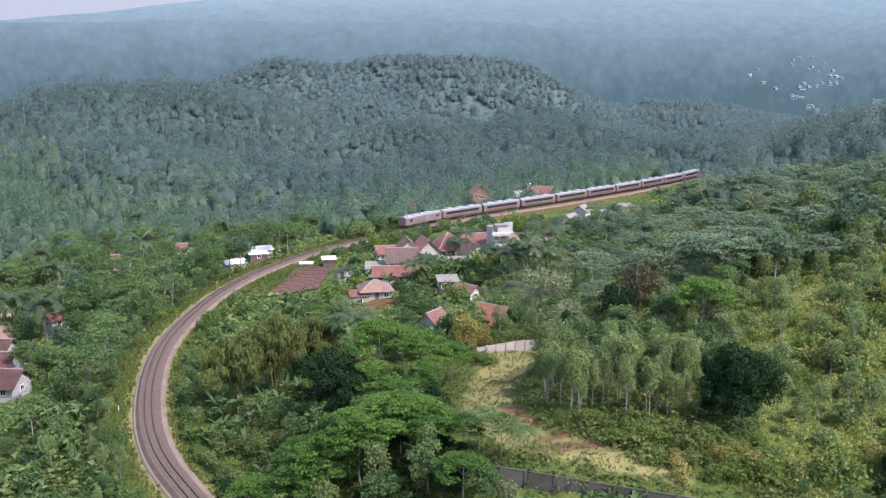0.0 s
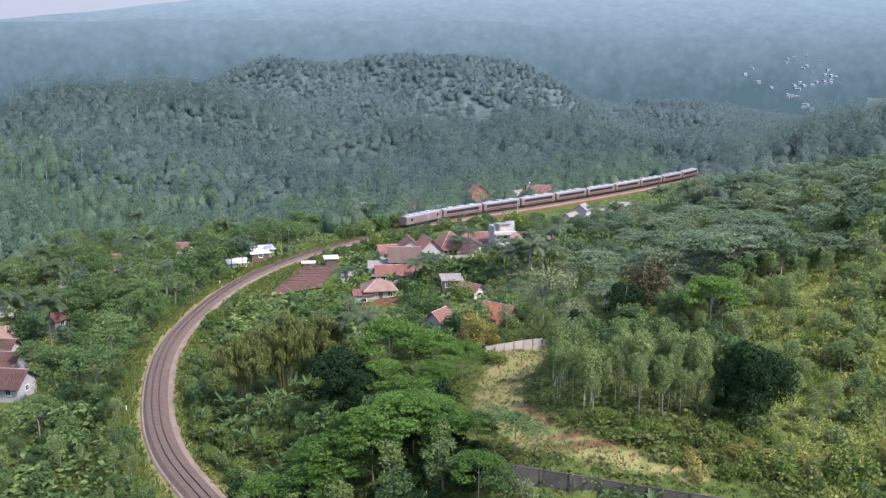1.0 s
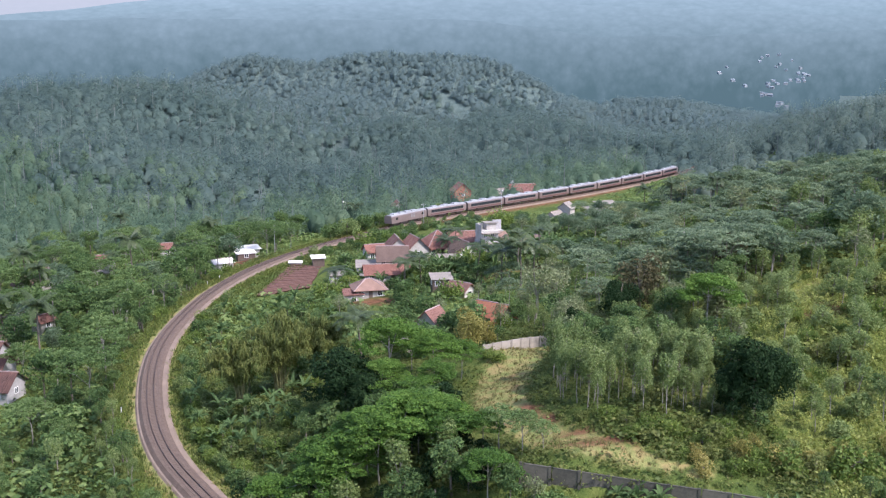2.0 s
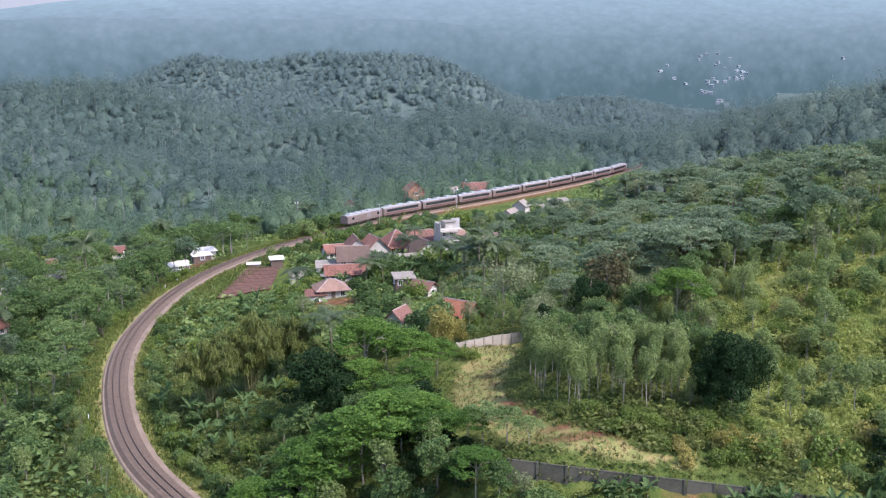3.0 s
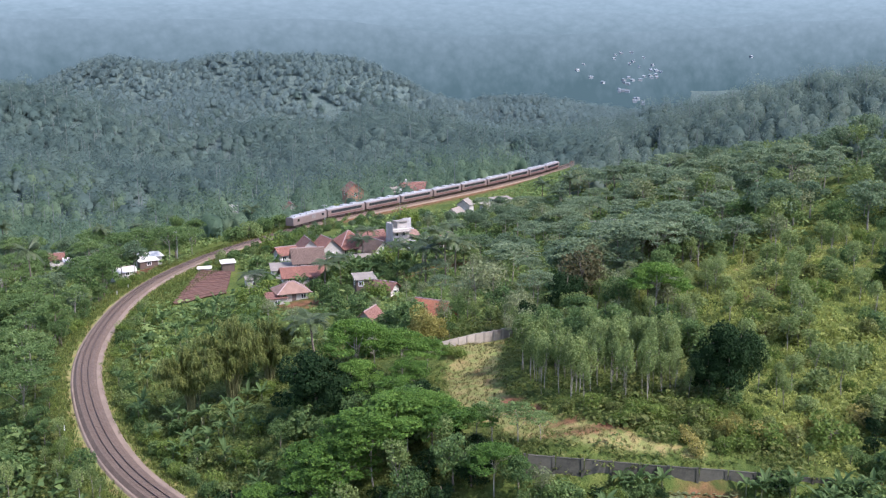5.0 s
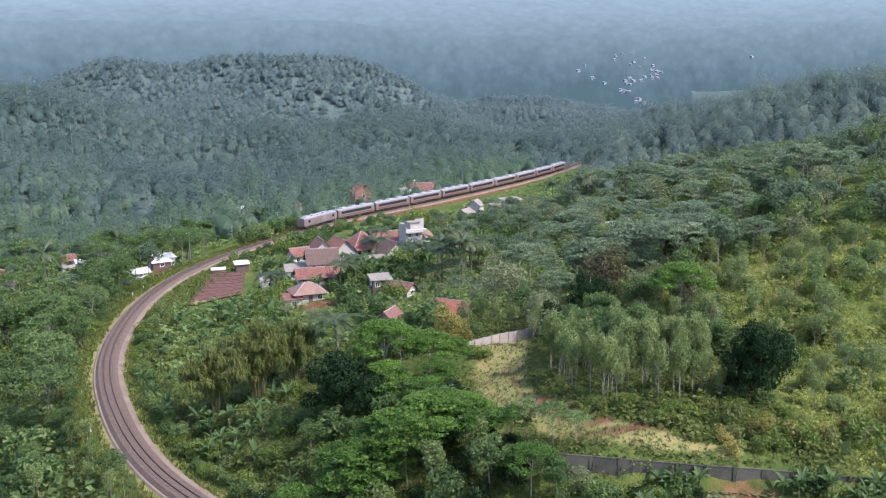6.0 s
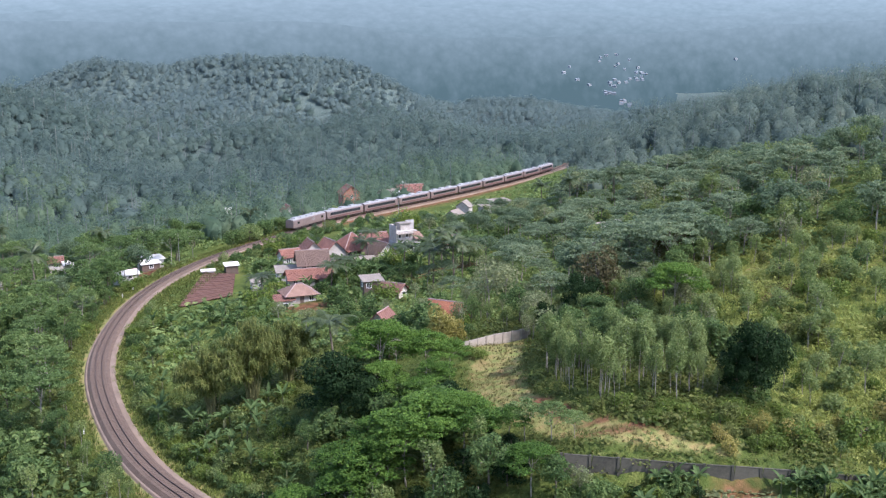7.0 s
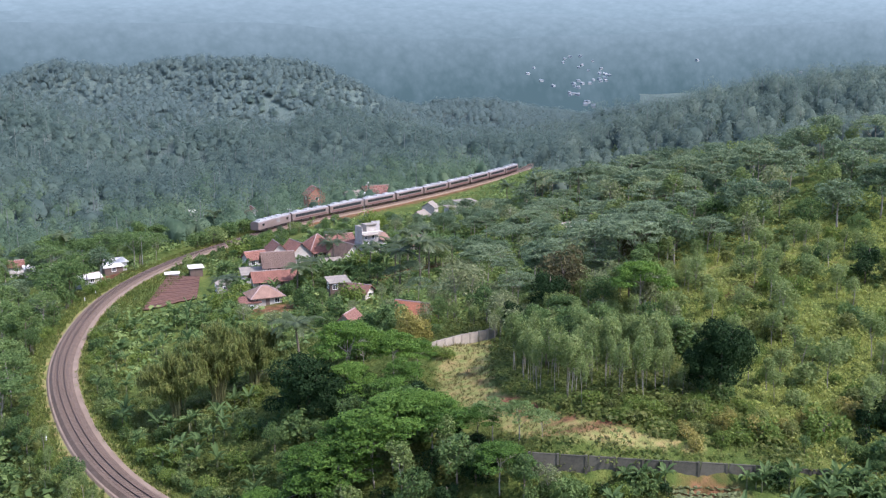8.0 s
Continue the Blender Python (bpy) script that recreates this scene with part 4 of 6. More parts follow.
house(-2.2, 180.5, 3.0, 60, 4.6, 4.2, 2.0, 2.0, "maroon-tiled house among trees", "gable", TILE_MAROON, PLASTER, 0.6, (1, 1))
house(8.8, 175, 4.9, 140, 5.8, 4.6, 2.2, 2.4, "orange-red tiled house with a white gable", "gable", TILE_ORANGE, PLASTER, 0.7, (2, 1))
house(-24.5, 240.5, -1.2, 10, 4.2, 3.0, 2.0, 0.7, "small white-walled shed with grey roof", "lean", METAL_GREY, PLASTER, 0.3, (1, 1))
# white sheds beside the railway
house(-54.2, 283.5, -2.0, 24, 6.2, 4.0, 1.3, 0.6, "shed with bright white zinc roof by the railway", "lean", METAL_WHITE, PLASTER, 0.5, (1, 1), name="shed", group="trackside sheds")
house(-54.0, 278.5, -2.3, 24, 5.0, 2.4, 1.3, 0.4, "white lean-to with open front by the railway", "lean", METAL_WHITE, WOOD_DARK, 0.4, (1, 0), name="shed", group="trackside sheds")
house(-59.5, 271.0, -3.3, 35, 5.4, 4.2, 1.2, 0.8, "low white zinc-roofed shed below the railway", "gable", METAL_WHITE, PLASTER, 0.5, (1, 1), name="shed", group="trackside sheds")
house(-79.8, 308, -8.6, 15, 4.2, 3.2, 2.6, 0.7, "small white roof among the trees", "lean", METAL_WHITE, PLASTER, 0.4, (1, 0), name="shed", group="trackside sheds")
# shelters by the tilled plot
house(-31.6, 262.0, -1.1, 12, 3.2, 2.2, 1.9, 0.5, "small white-roofed garden shelter", "lean", METAL_WHITE, WOOD_DARK, 0.4, (0, 0), name="shelter", group="garden shelters")
house(-37.6, 261.0, -1.2, 5, 3.2, 1.4, 0.9, 0.3, "low white sheet-covered lean-to beside the tilled plot", "lean", METAL_WHITE, PLASTER_GREY, 0.3, (0, 0), name="shelter", group="garden shelters")
# houses west of the railway
house(-84.5, 177, -8.4, -8, 10.5, 6.5, 2.4, 2.3, "low house with weathered maroon tiles among the trees", "gable", TILE_OLD, PLASTER_GREY, 0.7, (3, 1), group="western houses")
house(-89.0, 185, -7.9, -8, 10.0, 6.5, 2.6, 2.5, "maroon-tiled house half hidden by trees", "gable", TILE_OLD, PLASTER_GREY, 0.7, (2, 1), group="western houses")
house(-92.5, 193.5, -7.6, -8, 8.0, 5.5, 2.8, 2.2, "dull red tiled house with white eaves and a pink wall", "gable", TILE_OLD, PLASTER_GREY, 0.7, (2, 1), group="western houses")
house(-96.0, 206, -8.0, 20, 7.0, 5.0, 2.6, 1.8, "pink-walled house under a dull red roof", "gable", TILE_PINK, PLASTER, 0.6, (2, 1), group="western houses")
house(-110.0, 236, -9.0, 10, 6.0, 4.6, 2.6, 1.0, "pale house with a grey sheet roof", "lean", METAL_GREY, PLASTER, 0.6, (2, 1), group="western houses")
house(-104.0, 238, -8.4, 75, 5.0, 4.6, 3.0, 2.0, "orange-tiled house with a white front behind palms", "gable", TILE_ORANGE, PLASTER, 0.6, (1, 1), group="western houses")
house(-91.0, 222, -7.6, 60, 4.0, 3.2, 1.9, 1.2, "small red-roofed shed behind palms", "gable", TILE_MAROON, PLASTER, 0.5, (1, 1), group="western houses")
house(-107, 270, -9.0, 110, 6.0, 5.0, 3.0, 2.6, "red-tiled house with a white gable among trees", "gable", TILE_MAROON, PLASTER, 0.6, (2, 1), group="western houses")
house(-113, 268, -10.0, 20, 6.0, 5.0, 3.0, 1.6, "low grey-roofed house among dark trees", "gable", TILE_BROWN, PLASTER_GREY, 0.6, (1, 1), group="western houses")
house(-98.8, 294, -8.8, 15, 5.0, 4.0, 2.8, 1.4, "small red roof among dense trees", "gable", TILE_RED, PLASTER, 0.5, (1, 1), group="western houses")
house(-85.5, 315, -8.6, 15, 4.0, 3.6, 2.4, 1.4, "small brick-red tiled hut among the trees", "gable", TILE_MAROON, PLASTER, 0.5, (1, 1), group="western houses")
# beyond the railway
house(39, 404, -2.0, 8, 10.0, 7.0, 2.8, 2.8, "wide maroon-tiled house beyond the railway", "gable", TILE_MAROON, PLASTER, 0.8, (3, 1), group="houses beyond the railway")
house(29, 398, -2.0, 30, 7.5, 6.0, 2.6, 1.8, "grey-roofed house beyond the railway", "gable", METAL_GREY, PLASTER, 0.6, (2, 1), group="houses beyond the railway")
house(14, 408, -2.4, 100, 8.0, 7.0, 3.0, 3.0, "red-tiled gable house in the trees", "gable", TILE_MAROON, BRICK_RED, 0.6, (1, 1), group="houses beyond the railway")
house(-12, 388, -6.0, 100, 6.0, 5.0, 2.6, 2.2, "small red-tiled house in the valley trees", "gable", TILE_RED, PLASTER, 0.6, (1, 1), group="houses beyond the railway")
house(-19, 383, -6.4, 5, 5.0, 3.0, 1.6, 0.8, "low white-roofed shed in the valley", "lean", METAL_WHITE, WOOD_DARK, 0.4, (1, 0), group="houses beyond the railway")
house(-36, 440, -12.0, 15, 2.6, 2.6, 2.4, 0.8, "small white hut on the valley side", "lean", METAL_WHITE, PLASTER, 0.4, (1, 0), group="houses beyond the railway")
# grey sheds near the far bend
house(46.5, 332, 0.4, 60, 4.5, 4.5, 4.0, 1.6, "grey two-storey shed with pale walls", "gable", METAL_GREY, PLASTER, 0.5, (1, 1), group="sheds at the bend")
house(42.0, 327, -0.3, 55, 6.0, 4.5, 2.4, 1.6, "grey gabled shed with white wall", "gable", METAL_GREY, PLASTER, 0.5, (1, 1), group="sheds at the bend")
house(40.0, 322, -0.8, 55, 6.0, 4.0, 1.9, 0.9, "low grey sheet-roofed lean-to", "lean", METAL_GREY, PLASTER_GREY, 0.5, (1, 1), group="sheds at the bend")
house(57, 338, 0.6, 25, 7.0, 4.0, 2.2, 0.8, "low shed with pale tin roof", "lean", METAL_GREY, PLASTER_GREY, 0.4, (1, 1), group="sheds at the bend")
house(64, 352, 0.8, 25, 8.0, 4.0, 2.0, 0.7, "long low roof beside the line", "lean", METAL_GREY, PLASTER_GREY, 0.4, (1, 1), group="sheds at the bend")
house(24.5, 262, 1.5, 30, 5.0, 4.0, 3.0, 1.4, "maroon-roofed house behind banana plants", "gable", TILE_MAROON, PLASTER, 0.5, (1, 1))
house(29.5, 268, 1.8, 120, 5.0, 4.0, 2.6, 1.2, "pale-roofed small house among bananas", "gable", TILE_PINK, PLASTER, 0.5, (1, 1))
# glimpses in the eastern woods
house(61, 234, 9.5, 20, 4.0, 3.6, 2.6, 1.0, "white-walled hut among tall trees", "gable", METAL_WHITE, PLASTER, 0.4, (1, 1), group="woodland huts")
house(67, 238, 10.0, 50, 3.4, 3.0, 2.4, 0.7, "white-roofed hut among tall trees", "lean", METAL_WHITE, PLASTER, 0.4, (1, 0), group="woodland huts")


def concrete_block_house(x, y, z, yaw):
    """The unfinished grey-white house of stacked flat-roofed blocks."""
    ob = thing("concrete_house", pose(x, y, z, 0, 0, yaw) @ Matrix.Diagonal((0.82, 0.82, 0.95, 1)), "three-storey unfinished white concrete house with stepped flat roofs", "house", "village houses")
    HOUSES.append((x, y, 6.5))
    part("lower_storey", Shape().box(-4.8, 4.8, -3.8, 3.8, -3, 3.6), PLASTER_GREY, ob)
    part("upper_storey", Shape().box(-4.6, 1.6, -1.6, 3.7, 3.604, 6.6).box(1.604, 4.6, 0.8, 3.7, 3.604, 6.2), PLASTER, ob)
    part("stair_tower", Shape().box(-2.0, 1.5, 0.2, 3.4, 6.604, 8.5), PLASTER, ob)
    part("roof_slab", Shape().box(-2.4, 1.9, -0.2, 3.7, 8.504, 8.68), METAL_GREY, ob)
    part("roof_slab", Shape().box(-4.7, 1.7, -3.4, -1.604, 5.9, 6.08), METAL_GREY, ob)
    part("porch_roof", Shape().add(*slab((-4.6, -5.0, 2.9), (0.4, -5.0, 2.9), (0.4, -3.82, 3.5), (-4.6, -3.82, 3.5))), METAL_GREY, ob)
    part("parapet", Shape().box(-4.6, -4.4, -1.6, 3.7, 6.604, 8.3).box(-4.4, -2.02, 3.5, 3.7, 6.604, 8.3), PLASTER, ob)
    part("back_wall", Shape().box(1.604, 4.8, 3.704, 3.9, 3.604, 9.0), PLASTER_GREY, ob)
    part("awning", Shape().add(*slab((1.7, -4.2, 4.0), (5.2, -4.2, 4.0), (5.2, 0.7, 5.8), (1.7, 0.7, 5.8))), TILE_PINK, ob, "faded tiled lean-to roof")
    for u, v, s in ((-3.2, 5.2, 0), (-0.6, 5.2, 0), (-3.0, 1.9, 0), (0, 1.9, 0), (3.0, 1.9, 0), (-1.4, 1.9, 1), (1.8, 1.9, 1)):
        m = pose(u, -3.83 if v < 3.6 else -1.63, v) if s == 0 else pose(4.83, u, v, 0, 0, 90)
        win = part("window_frame", WINDOW_FRAME, None, ob, m=m)
        part("pane", WINDOW_PANE, None, win)


concrete_block_house(16.0, 267.5, 1.2, 18)


def far_village():
    """A far village on the backdrop slope, its houses placed and sized to fit the camera's view."""
    rng = random.Random(5)
    for i in range(46):
        y = rng.uniform(1090, 1500)
        x = y * (0.372 + 0.02 * math.sin(y * 0.02) + rng.gauss(0, 0.007))
        if i > 34:
            x = y * rng.uniform(0.23, 0.5)
        if i > 40:
            y, x = 1180 + 25 * (i - 41), (1180 + 25 * (i - 41)) * (0.575 + 0.012 * (i - 41))
        w = rng.uniform(3, 5.5)
        cover = ROOF_HAZY
        z = max(G(x, y), float(ridge_height(x, y, 1750, VALLEY_HEAD, 1020))) + 0.5
        house(x, y, z, rng.uniform(-35, 35), w, rng.uniform(3, 4.5), rng.uniform(1.4, 1.9), 1.1, "small house in the far valley village, pale with painted haze", rng.choice(("gable", "lean")), cover, WALL_HAZY, 0.15, (0, 0), foot=1.6, group="far village houses")


far_village()


# ---- train ----
def coach_meshes(power):
    L, W = 20.0, 2.95
    out = {}
    # body with rounded shoulders, drawn along x
    prof = [(-1.40, 0.95), (-1.475, 1.1), (-1.475, 3.05), (-1.36, 3.35), (-1.1, 3.5), (1.1, 3.5), (1.36, 3.35), (1.475, 3.05), (1.475, 1.1), (1.40, 0.95)]
    s = Shape()
    n = len(prof)
    s.add([(x, y, z) for x in (-L / 2, L / 2) for y, z in prof], [(k, (k + 1) % n, n + (k + 1) % n, n + k) for k in range(n)] + [tuple(range(n))[::-1], tuple(range(n, 2 * n))])
    out["body"] = s.mesh("body", COACH_SIDE)
    roof = [(-1.30, 3.42), (-1.0, 3.62), (-0.5, 3.73), (0.5, 3.73), (1.0, 3.62), (1.30, 3.42)]
    s = Shape()
    n = len(roof)
    s.add([(x, y, z) for x in (-L / 2 + 0.05, L / 2 - 0.05) for y, z in roof], [(k, k + 1, n + k + 1, n + k) for k in range(n - 1)] + [tuple(range(n))[::-1], tuple(range(n, 2 * n)), (0, n, 2 * n - 1, n - 1)])
    out["roof"] = s.mesh("roof", COACH_ROOF)
    out["ac"] = Shape().box(-1.4, 1.4, -0.8, 0.8, 3.65, 3.98).box(-1.1, 1.1, -0.6, 0.6, 3.98, 4.05).mesh("ac_unit", STEEL)
    out["band"] = Shape().box(-8.3, 8.3, -1.487, 1.487, 2.0, 2.95).mesh("window_band", COACH_DARK)
    out["stripe"] = Shape().box(-9.9, 9.9, -1.484, 1.484, 1.25, 1.62).mesh("stripe", COACH_STRIPE)
    out["pane"] = Shape().box(-0.6, 0.6, -0.01, 0.01, -0.36, 0.36).mesh("pane", GLASS)
    out["door"] = Shape().box(-0.4, 0.4, -0.012, 0.012, -1.0, 1.0).mesh("door", COACH_SIDE)
    out["louvre"] = Shape().box(-0.17, 0.17, -0.02, 0.02, -0.6, 0.6).mesh("louvre", COACH_ROOF)
    b = Shape().box(-1.7, 1.7, -1.15, -0.95, 0.35, 0.75).box(-1.7, 1.7, 0.95, 1.15, 0.35, 0.75).box(-0.3, 0.3, -0.95, 0.95, 0.45, 0.9)
    out["bogie"] = b.mesh("bogie", COACH_UNDER)
    w = Shape()
    w.tube([(0, -0.62, 0), (0, -0.5, 0)], [0.39, 0.39], 14).tube([(0, 0.5, 0), (0, 0.62, 0)], [0.39, 0.39], 14).tube([(0, -0.5, 0), (0, 0.5, 0)], [0.08, 0.08], 8)
    out["wheelset"] = w.mesh("wheelset", COACH_UNDER)
    out["under"] = Shape().box(-4.5, -0.6, -1.2, 1.2, 0.45, 0.95).box(0.4, 4.2, -1.1, 1.1, 0.5, 0.95).mesh("equipment_box", COACH_UNDER)
    out["gangway"] = Shape().box(-0.42, 0.42, -0.75, 0.75, 1.1, 3.3).mesh("gangway", COACH_UNDER)
    return out


COACH = coach_meshes(False)


def coach(m, power):
    label = "silver-grey generator van with pale louvres at the train's end" if power else "silver-grey railway coach with dark window band and pale roof"
    ob = thing("railway_coach", m, label, "train coach", "train")
    part("body", COACH["body"], None, ob)
    roof = part("roof", COACH["roof"], None, ob, "dusty pale grey roof")
    for u in ((-5.5, 0, 5.5) if not power else (-6.5, -3.0, 0.5, 4.0)):
        part("ac_unit", COACH["ac"], None, roof, m=pose(u, 0, 0))
    if not power:
        band = part("window_band", COACH["band"], None, ob, "dark window band")
        for sg in (-1, 1):
            for i in range(11):
                part("pane", COACH["pane"], None, band, m=pose(-7.5 + 1.5 * i, sg * 1.5, 2.48))
        part("stripe", COACH["stripe"], None, ob, "maroon lower stripe")
    else:
        for sg in (-1, 1):
            for i in range(3):
                part("louvre", COACH["louvre"], None, ob, m=pose(1.2 + 0.75 * i, sg * 1.5, 2.45))
            for u in (-7.0, 7.6):
                part("pane", COACH["pane"], None, ob, m=pose(u, sg * 1.49, 2.4))
    for sg in (-1, 1):
        for u in (-9.2, 9.2):
            part("door", COACH["door"], None, ob, m=pose(u, sg * 1.485, 2.1))
    for u in (-6.8, 6.8):
        bg = part("bogie", COACH["bogie"], None, ob, m=pose(u, 0, 0.16))
        for q in (-1.1, 1.1):
            part("wheelset", COACH["wheelset"], None, bg, m=pose(q, 0, 0.4))
    part("equipment_box", COACH["under"], None, ob)
    part("gangway", COACH["gangway"], None, ob, m=pose(10.4, 0, 0))


def place_train():
    d = np.r_[0, np.cumsum(np.hypot(*np.diff(RAILWAY, axis=0).T))]
    k = np.argmin((RAILWAY[:, 0] + 15.0) ** 2 + (RAILWAY[:, 1] - 318) ** 2)
    s = d[k]
    for i in range(10):
        a, b = s + 20.9 * i + 3.2, s + 20.9 * i + 16.8
        if b > d[-1] - 5:
            break
        p, q = (Vector((np.interp(v, d, RAILWAY[:, 0]), np.interp(v, d, RAILWAY[:, 1]), 0)) for v in (a, b))
        c, t = (p + q) / 2, q - p
        coach(pose(c.x, c.y, 0.16, 0, 0, math.degrees(math.atan2(t.y, t.x))), i == 0)


place_train()


# ---- tilled plot, walls, poles ----
def tilled_plot():
    """Red furrows that run across the plot."""
    a, b, c, d = (Vector(p) for p in ((-38.6, 260.5, 0), (-30.6, 259.5, 0), (-31.0, 234, 0), (-43, 227, 0)))
    s, n, m = Shape(), 64, 14
    for i in range(n + 1):
        u = i / n
        p, q = a.lerp(d, u), b.lerp(c, u)
        for k in range(m + 1):
            v = p.lerp(q, k / m)
            s.v.append((v.x, v.y, max(ground_z(v.x, v.y) + 0.1, -1.75) + (0.26 if i % 4 < 2 else -0.06) + 0.05 * math.sin(k * 2.1 + i)))
    s.f = [(i * (m + 1) + k, i * (m + 1) + k + 1, (i + 1) * (m + 1) + k + 1, (i + 1) * (m + 1) + k) for i in range(n) for k in range(m)]
    ob = tagged(part("tilled_plot", s, SOIL_RED), "tilled plot of red soil in long furrows", "field", kind="structure")
    # shade of every second furrow put into the colour as darker soil
    ob.data.materials.append(SOIL_SHADE)
    for k, p in enumerate(ob.data.polygons):
        p.material_index = int((k // m) % 8 in (1, 2))
    return ob


tilled_plot()


def panel_fence(points, h, spacing, name, label, material, post, tops=None):
    """A wall of panels between posts along points."""
    line = even_line(np.array(points, float), spacing)
    ob = thing(name, pose(0, 0, 0), label, "wall")
    rng = random.Random(len(points))

    def top_of(q):
        return ground_z(q[0], q[1]) + h if tops is None else float(np.interp(q[0], (points[0][0], points[-1][0]), tops))

    for i, p in enumerate(line):
        z = top_of(p) - h
        j = min(i + 1, len(line) - 1)
        t = line[j] - line[max(j - 1, 0)]
        yaw = math.degrees(math.atan2(t[1], t[0]))
        part("post", Shape().box(-0.14, 0.14, -0.14, 0.14, -1.2, h + 0.12), post, ob, m=pose(p[0], p[1], z, 0, 0, yaw))
        if i < len(line) - 1:
            q = line[i + 1]
            z2 = top_of(q) - h
            L = float(np.hypot(*(q - p)))
            part("panel", Shape().box(0.16, L - 0.16, -0.06, 0.06, -1.0, h).box(0.16, L - 0.16, -0.09, 0.09, h, h + 0.08), material, ob, m=pose(p[0], p[1], z + rng.uniform(-0.04, 0.04), 0, -math.degrees(math.atan2(z2 - z, L)), yaw))
    return ob


panel_fence([(4.9, 142.8), (10.6, 146.0), (17.6, 148.7)], 1.1, 1.7, "panel_wall", "pale weathered concrete panel wall beside the lane", CONCRETE, CONCRETE, (10.85, 10.95))
panel_fence([(5.4, 95.2), (18, 92.6), (27, 90.9), (41, 88.0)], 1.5, 3.0, "block_wall", "low grey block retaining wall with piers below dry grass", BLOCKWORK, BLOCKWORK, (12.2, 9.2))


def pole(x, y, h, label, lamp=False):
    ob = thing("utility_pole", pose(x, y, ground_z(x, y)), label, "pole", "poles along the railway")
    part("shaft", Shape().tube([(0, 0, -0.5), (0, 0, h)], [0.075, 0.045], 8), STEEL, ob)
    part("crossarm", Shape().box(-0.7, 0.7, -0.035, 0.035, h - 0.68, h - 0.6), STEEL, ob)
    for u in (-0.6, 0, 0.6):
        part("insulator", Shape().tube([(u, 0, h - 0.58), (u, 0, h - 0.36)], [0.05, 0.04], 6), WHITE_PAINT, ob)
    if lamp:
        part("signal_head", Shape().tube([(0.3, 0, h - 0.2), (0.3, 0, h + 0.1)], [0.25, 0.2], 8), WHITE_PAINT, ob)


pole(-46.5, 285, 9, "thin grey utility pole beside the railway")
pole(-2.5, 322, 8, "thin grey utility pole beside the railway")
pole(25.5, 346, 9, "thin grey signal pole beside the railway", True)
pole(33.0, 386, 10, "thin grey signal pole beside the railway", True)


def marker(x, y, label):
    ob = thing("marker_post", pose(x, y, ground_z(x, y)), label, "post", "line markers")
    part("shaft", Shape().box(-0.06, 0.06, -0.06, 0.06, -0.3, 0.8), WHITE_PAINT, ob)
    part("cap", Shape().box(-0.09, 0.09, -0.09, 0.09, 0.8, 0.88), STEEL, ob)


for mx, my in ((-51.0, 146.5), (-56.2, 236.5), (-54.5, 243.0), (2.0, 331.0), (4.5, 334.5)):
    marker(mx, my, "short white marker post beside the rails")

# ---- single trees ----
RNG = random.Random(11)
# broad bright trees in front
for x, y, h, w in ((-7, 107, 9.0, 1.1), (-1.5, 105, 7.0, 1.0), (-13.5, 106, 8.5, 1.0), (-16, 105, 8.0, 1.0), (-22, 106, 7.0, 0.9), (-11, 109, 8.0, 1.0)):
    plant_tree("broad_tree", x, y, h, RNG.uniform(0, 360), "broad trees in front", w)
for x, y, h, w in ((-2.5, 107, 7.5, 0.9), (-9.5, 105.5, 8.5, 0.9), (-5, 109, 8.0, 0.9), (-16, 109, 8.0, 0.9), (2.0, 104, 5.5, 0.8)):
    plant_tree("broad_tree", x, y, h, RNG.uniform(0, 360), "broad trees in front", w)
for x, y, h, w in ((-9, 131, 12, 0.75), (-3, 130, 9, 0.8), (-6, 137, 9.0, 0.75), (-2.5, 124, 6.5, 0.8), (-9.5, 125, 8.5, 0.8), (1.0, 133, 6.0, 0.9), (-5, 119, 6.5, 0.9)):
    plant_tree("broad_tree", x, y, h, RNG.uniform(0, 360), "bright trees by the village", w)
plant_tree("mango_tree", -15, 127, 10.5, 30, "", 1.0)
plant_tree("mango_tree", -11.5, 124, 8.0, 130, "", 0.9)
plant_tree("mango_tree", 33.4, 106.5, 11.0, 70, "", 0.68)
plant_tree("mango_tree", 35.6, 108.5, 9.4, 170, "", 0.66)
plant_tree("mango_tree", 31.0, 106.5, 7.4, 280, "", 0.72)
plant_tree("mango_tree", 27.5, 153, 9.0, 200, "", 0.75)
plant_tree("brown_tree", 31.5, 157, 10.5, 10, "", 0.9)
plant_tree("brown_tree", 52, 174, 9.5, 210, "", 0.9)
plant_tree("grey_tree", 16.5, 174, 11, 20, "", 1.1)
plant_tree("grey_tree", 21, 177, 9, 120, "", 1.0)
plant_tree("yellow_tree", 3, 149.5, 6.5, 40, "", 0.9)
plant_tree("yellow_tree", 6.0, 151.5, 4.5, 140, "", 0.9)
for i in range(26):
    x = RNG.uniform(24, 50)
    y = 97.0 + 0.12 * (x - 24) + RNG.gauss(0, 1.6)
    plant_tree(RNG.choice(("straw_bush", "yellow_bush", "green_bush", "straw_bush")), x, y, RNG.uniform(1.5, 3.0), RNG.uniform(0, 360), "tired shrubs at the slope's foot", RNG.uniform(0.7, 1.3))
bamboo_clump(-26.5, 148, 14.5, 7.0, 3)
bamboo_clump(-32.5, 147, 12.5, 5.5, 4)
bamboo_clump(-21, 151, 12.0, 5.5, 5)
